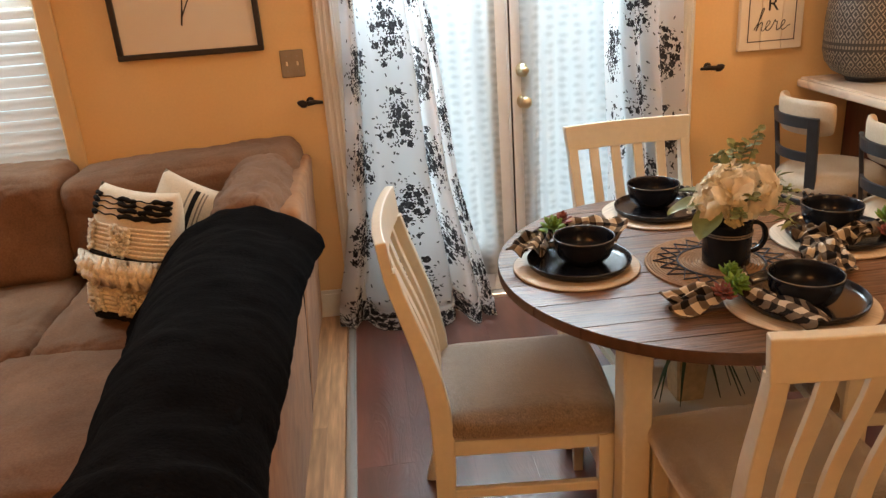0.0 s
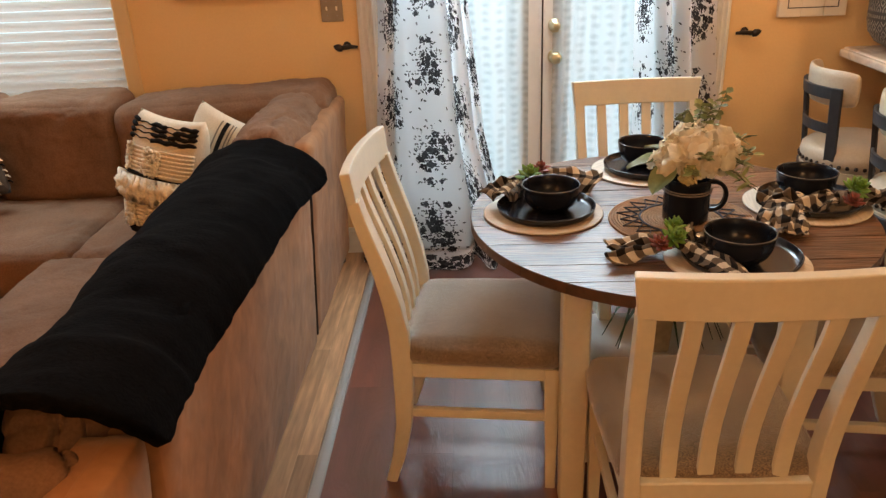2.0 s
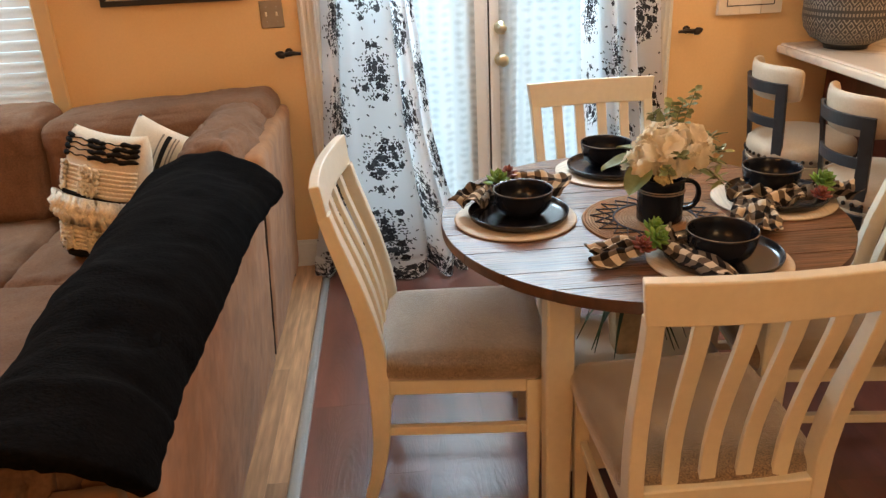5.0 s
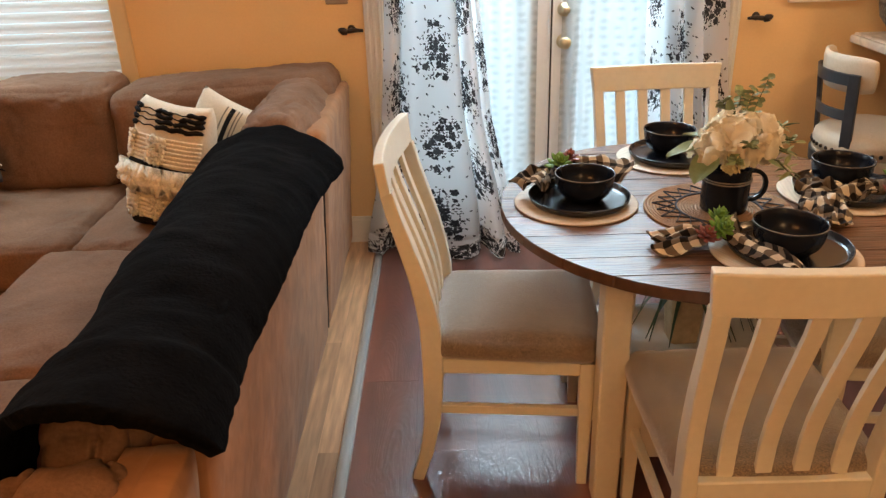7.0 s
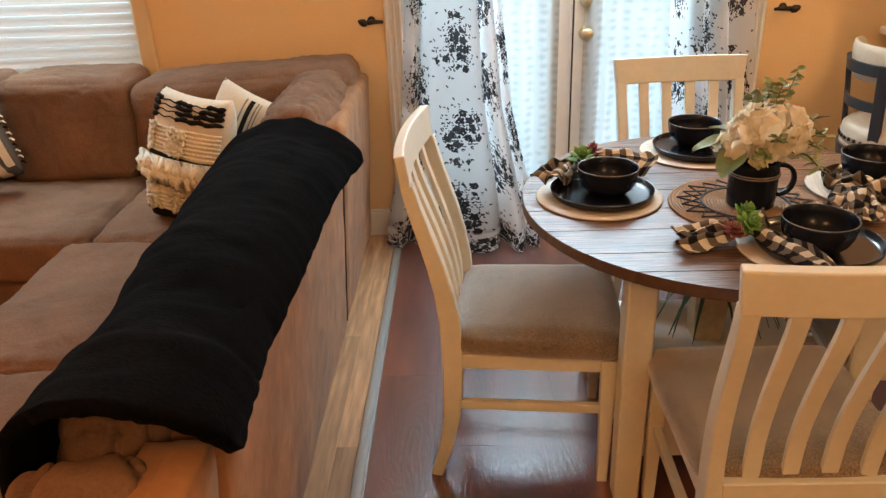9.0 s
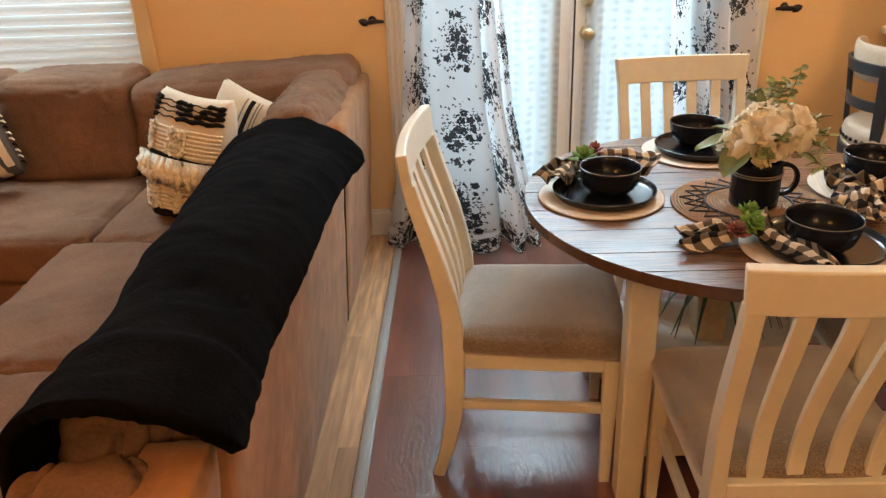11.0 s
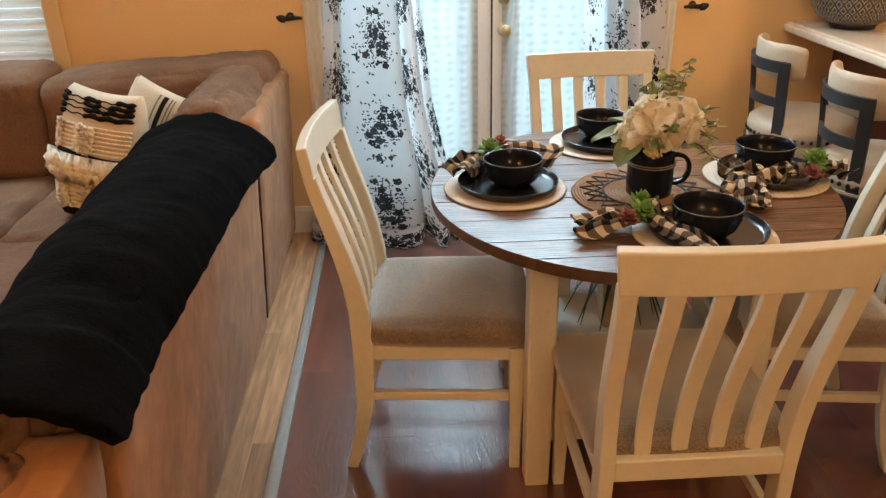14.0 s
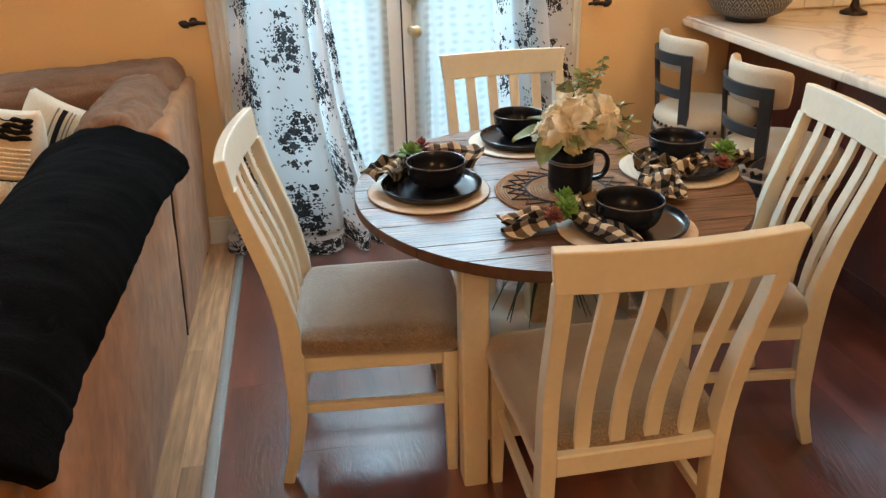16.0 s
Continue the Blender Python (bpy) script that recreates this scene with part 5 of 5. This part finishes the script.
SETTINGS = (  # charger x, y; bowl x, y
    (-0.157, -1.479, -0.137, -1.484),
    (0.195, -1.125, 0.195, -1.094),
    (0.566, -1.468, 0.571, -1.434),
    (0.263, -1.828, 0.256, -1.850),
)
for k, (cx, cy, bx, by) in enumerate(SETTINGS):
    plate_set(cx, cy, 40 * k, 0.008, 0.0)
    bowl(bx, by)
napkin(-0.19, -1.305, 1, 40, ((-0.19, -1.305, -121, 0.175, 0.014, 0.052, 0.048, 0.045, 2.2, 0.018, 0.022), (-0.19, -1.305, -8, 0.20, 0.014, 0.082, 0.055, 0.04, 1.2, 0.024, 0.02)))
napkin(0.34, -1.10, 2, 90, ((0.34, -1.10, 100, 0.09, 0.014, 0.03, 0.04, 0.03, 1.5, 0.012, 0.01), (0.34, -1.10, -88, 0.10, 0.014, 0.045, 0.04, 0.03, 1.5, 0.012, 0.01)))
napkin(0.625, -1.535, 3, 0, ((0.625, -1.535, 176, 0.19, 0.014, 0.078, 0.040, 0.040, 1.1, 0.012, 0.046), (0.455, -1.575, -108, 0.125, 0.05, 0.062, 0.046, 0.012, 0.5, 0.008, 0.026), (0.625, -1.535, 12, 0.135, 0.014, 0.052, 0.048, 0.034, 1.7, 0.018, 0.016)))
napkin(0.125, -1.782, 4, 0, ((0.125, -1.782, 183, 0.145, 0.014, 0.060, 0.042, 0.018, 3.0, 0.013, 0.014), (0.125, -1.782, 48, 0.085, 0.012, 0.026, 0.042, 0.038, 1.0, 0.012, 0.01), (0.125, -1.782, -64, 0.21, 0.016, 0.034, 0.044, 0.030, 0.55, 0.020, 0.012)))
for x, y, z, rx, rz, sz in ((-0.185, -1.335, 0.052, 25, 10, 1.15), (0.648, -1.545, 0.062, 30, 40, 1.15), (0.128, -1.745, 0.046, 25, 80, 0.95), (0.118, -1.80, 0.048, 42, 20, 1.0)):
    succulent("succulent", pose(x, y, TZ + z, rx, 0, rz), SUCCULENT, sz)
for x, y, z in ((-0.152, -1.31, 0.066), (0.085, -1.815, 0.036), (0.625, -1.59, 0.044)):
    r = succulent("red_succulent", pose(x, y, TZ + z, 20, 0, 15), SUCC_RED, 0.8, 3)
    tagged(r, "small artificial red succulent tucked on a checked napkin")

# woven centre mat
cm = thing("round_placemat", "round woven straw placemat with slate zigzag cord ring", "placemat", pose(0.203, -1.558, TZ))
MR = 0.192
part("woven_disc", lathe([(0, 0), (MR - 0.002, 0), (MR - 0.002, 0.0035), (0.0, 0.0035)], 64), MAT_STRAW, cm)
for k in range(23):
    r = 0.012 + 0.008 * k
    part("coil", tube([(r * math.cos(2 * math.pi * i / 56), r * math.sin(2 * math.pi * i / 56), 0.0035) for i in range(57)], 0.0036, 5), MAT_STRAW, cm, "", True)
for off, r0, r1 in ((0.0, 0.110, 0.168), (1.0, 0.113, 0.160)):
    pts = [((r0 if (i % 2) else r1) * math.cos(2 * math.pi * (i + off) / 22), (r0 if (i % 2) else r1) * math.sin(2 * math.pi * (i + off) / 22), 0.0085) for i in range(23)]
    part("zigzag_cord", tube(pts, 0.0023, 5), MAT_NAVY, cm, "slate zigzag cord")
part("cord_ring", tube([(0.108 * math.cos(2 * math.pi * i / 60), 0.108 * math.sin(2 * math.pi * i / 60), 0.008) for i in range(61)], 0.003, 5), MAT_NAVY, cm)

# mug with flowers
MX, MY = 0.208, -1.572
mug = thing("flower_mug", "black stoneware mug tied with twine, used as a vase", "mug", pose(MX, MY, TZ + 0.010))
part("mug_body", lathe([(0, 0), (0.054, 0), (0.058, 0.005), (0.059, 0.03), (0.059, 0.105), (0.061, 0.118), (0.058, 0.119), (0.055, 0.104), (0.054, 0.012), (0, 0.010)], 40), STONEWARE, mug, smooth=True)
part("mug_handle", bar([(0.057 + 0.044 * math.sin(math.pi * k / 14) ** 0.75, 0, 0.064 + 0.039 * math.cos(math.pi * k / 14)) for k in range(15)], 0.015, 0.010, Vector((0, 1, 0))), STONEWARE, mug, "", True)
for z in (0.083, 0.089):
    part("twine", tube([(0.0605 * math.cos(2 * math.pi * i / 40), 0.0605 * math.sin(2 * math.pi * i / 40), z) for i in range(41)], 0.002, 5), ROPE, mug)

flowers = thing("flower_bouquet", "ivory silk hydrangea bouquet with pale green leaves", "bouquet", pose(MX, MY, TZ + 0.13))
random.seed(21)


def floret_bm(k):
    """Four broad ruffled petals round a small eye."""
    bm = bmesh.new()
    for q in range(4):
        turn = q * math.pi / 2 + 0.2 * math.sin(3 * q + k)
        ln = 0.026 * (1 + 0.15 * math.sin(5 * q + 2 * k))
        def fn(u, v):
            b = 2 * v - 1
            wide = 0.0165 * math.sin(math.pi * min(1.0, 0.12 + 0.72 * u)) ** 0.7
            r = ln * (u - 0.10 * u * b * b + 0.07 * u * math.cos(b * 5 + k))
            z = 0.010 * u * u - 0.009 * u ** 3 + 0.0035 * u * math.sin(b * 4.2 + q + k)
            return (math.cos(turn) * r - math.sin(turn) * wide * b, math.sin(turn) * r + math.cos(turn) * wide * b, z)
        sheet(fn, 4, 4, bm=bm)
    return bm


floret = {}
for hx, hy, hz, hr in ((-0.045, -0.015, 0.045, 0.048), (0.012, -0.032, 0.050, 0.052), (0.062, -0.005, 0.062, 0.056), (0.02, 0.035, 0.078, 0.052), (-0.012, 0.0, 0.078, 0.048), (0.082, 0.02, 0.036, 0.042)):
    for k in range(30):
        z = 1 - 1.45 * (k + 0.5) / 30
        a = 2.4 * k + random.uniform(-0.4, 0.4)
        r = math.sqrt(max(0.0, 1 - z * z))
        d = Vector((r * math.cos(a), r * math.sin(a), z))
        if hz + z * hr < 0.016:
            continue
        m = Matrix.Translation(Vector((hx, hy, hz)) + d * hr * random.uniform(0.72, 1.08)) @ d.to_track_quat("Z", "Y").to_matrix().to_4x4() @ pose(0, 0, 0, random.uniform(-30, 30), random.uniform(-30, 30), random.uniform(0, 90)) @ Matrix.Scale(random.uniform(0.8, 1.15), 4)
        v = k % 3
        if v not in floret:
            floret[v] = part("floret", floret_bm(v), PETAL, flowers, "", True, m)
        else:
            again("floret", floret[v], flowers, m)


def leaf_bm(ln, wd, curl=0.25):
    return sheet(lambda u, v: (u * ln, (v - 0.5) * wd * math.sin(math.pi * min(1, u * 0.93 + 0.06)) ** 0.7, -curl * ln * u * u + 0.16 * wd * abs(2 * v - 1) + 0.05 * wd * math.sin(7 * u + 3 * v)), 10, 6)


for a, up, ln, wd, z, out in ((184, -4, 0.092, 0.062, 0.05, 0.072), (216, -30, 0.09, 0.074, 0.038, 0.064), (150, 12, 0.08, 0.05, 0.06, 0.04), (95, 74, 0.062, 0.026, 0.105, 0.02), (60, 40, 0.07, 0.04, 0.08, 0.04), (-15, 2, 0.07, 0.024, 0.045, 0.085), (-40, -6, 0.06, 0.022, 0.03, 0.075), (12, 10, 0.06, 0.022, 0.065, 0.09)):
    part("leaf", leaf_bm(ln, wd), LEAF_PALE, flowers, "", True, pose(out * math.cos(radians(a)), out * math.sin(radians(a)), z, 0, -up, a))
# sprigs: round eucalyptus leaves above, narrow leaves drooping beside
small = {}
for sx, sy, ex, ey, ez, shape in ((0.02, 0.03, 0.035, 0.07, 0.165, "round"), (0.03, 0.02, 0.095, 0.06, 0.20, "round"), (0.02, 0.03, 0.06, 0.05, 0.175, "round"), (0.0, 0.03, -0.015, 0.05, 0.15, "round"), (0.06, 0.0, 0.155, -0.01, 0.055, "narrow"),
                                  (0.06, -0.02, 0.145, -0.05, -0.02, "narrow"), (0.06, 0.01, 0.14, 0.03, 0.085, "narrow"), (0.06, -0.02, 0.125, -0.055, 0.04, "narrow"), (-0.01, -0.05, -0.02, -0.10, 0.035, "round"), (0.0, -0.05, 0.015, -0.098, 0.075, "round")):
    a, b = Vector((sx, sy, 0.03)), Vector((ex, ey, ez))
    sprig = part("stem", tube([a, a.lerp(b, 0.5) + Vector((0, 0, 0.016)), b], 0.0012, 5), STEM, flowers)
    for k in range(7):
        f = 0.45 + 0.09 * k
        p = a.lerp(b, f) + Vector((0, 0, 0.064 * f * (1 - f) if f < 1 else 0))
        for sd in (0, 180):
            m = Matrix.Translation(p) @ pose(0, 0, 0, random.uniform(-50, 50), random.uniform(-50, 20), random.uniform(-50, 50) + sd) @ Matrix.Scale(random.uniform(0.75, 1.15), 4)
            if shape not in small:
                small[shape] = part("small_leaf", leaf_bm(0.021, 0.020, 0.15) if shape == "round" else leaf_bm(0.034, 0.010, 0.3), LEAF, sprig, "", True, m)
            else:
                again("small_leaf", small[shape], sprig, m)
# pale buds at the front of the bouquet
bud = None
for k in range(26):
    a, r = random.uniform(0, 6.28), 0.024 * math.sqrt(random.random())
    m = pose(-0.02 + r * math.cos(a), -0.078 + random.uniform(-0.012, 0.008), 0.030 + r * math.sin(a), 70, 0, random.uniform(0, 90)) @ Matrix.Scale(random.uniform(0.22, 0.36), 4)
    if bud is None:
        bud = part("bud", floret_bm(5), BUD, flowers, "small pale yellow-green bud", True, m)
    else:
        again("bud", bud, flowers, m)


# ---- floor pieces ----
strip = thing("transition_strip", "silver metal floor transition strip between the floors", "floor strip", kind="structure")
part("strip_bar", tube([(-0.832, -6.1, 0.0), (-0.832, -0.02, 0.0)], 0.020, 12), METAL, strip, smooth=True)
plank = None
for i in range(28):
    x0 = -0.812 + 0.19 * i
    if x0 > 4.2:
        break
    y = 0.0 - (0.37 * i) % 1.2
    spans = [(0.0, y)] if y < -0.05 else []
    while y > -6.1:
        spans.append((y, max(y - 1.2, -6.15)))
        y -= 1.2
    for ya, yb in spans:
        if i < 16:
            bm = box(0, 0.1896, -(ya - yb) + 0.0004, 0, -0.012, 0.0)
            part("plank", bm, FLOOR_WOOD, floor, "", False, pose(x0, ya, 0))
structure("floor_kitchen", box(-0.812 + 0.19 * 16, XR, YN, 0, -0.012, 0.0), FLOOR_WOOD, "dark cherry plank floor past the counter", "floor")
for i, x1 in enumerate((-0.854, -0.918, -1.05, -1.18, -1.31)):
    w = (0.062, 0.13, 0.13, 0.13, 0.13)[i]
    y = -(0.47 * (i + 1)) % 1.0 - 1.0
    spans = [(-0.001, y)]
    while y > -6.1:
        spans.append((y, max(y - 1.1, -6.15)))
        y -= 1.1
    for ya, yb in spans:
        part("pale_plank", box(0, w - 0.0005, -(ya - yb) + 0.0005, 0, -0.012, 0.002), PALE_WOOD, floor, "", False, pose(x1 - w, ya, 0))
structure("floor_living", box(XL, -0.853, YN, -0.001, -0.012, -0.0004), PALE_WOOD, "pale brown plank floor of the living room", "floor")
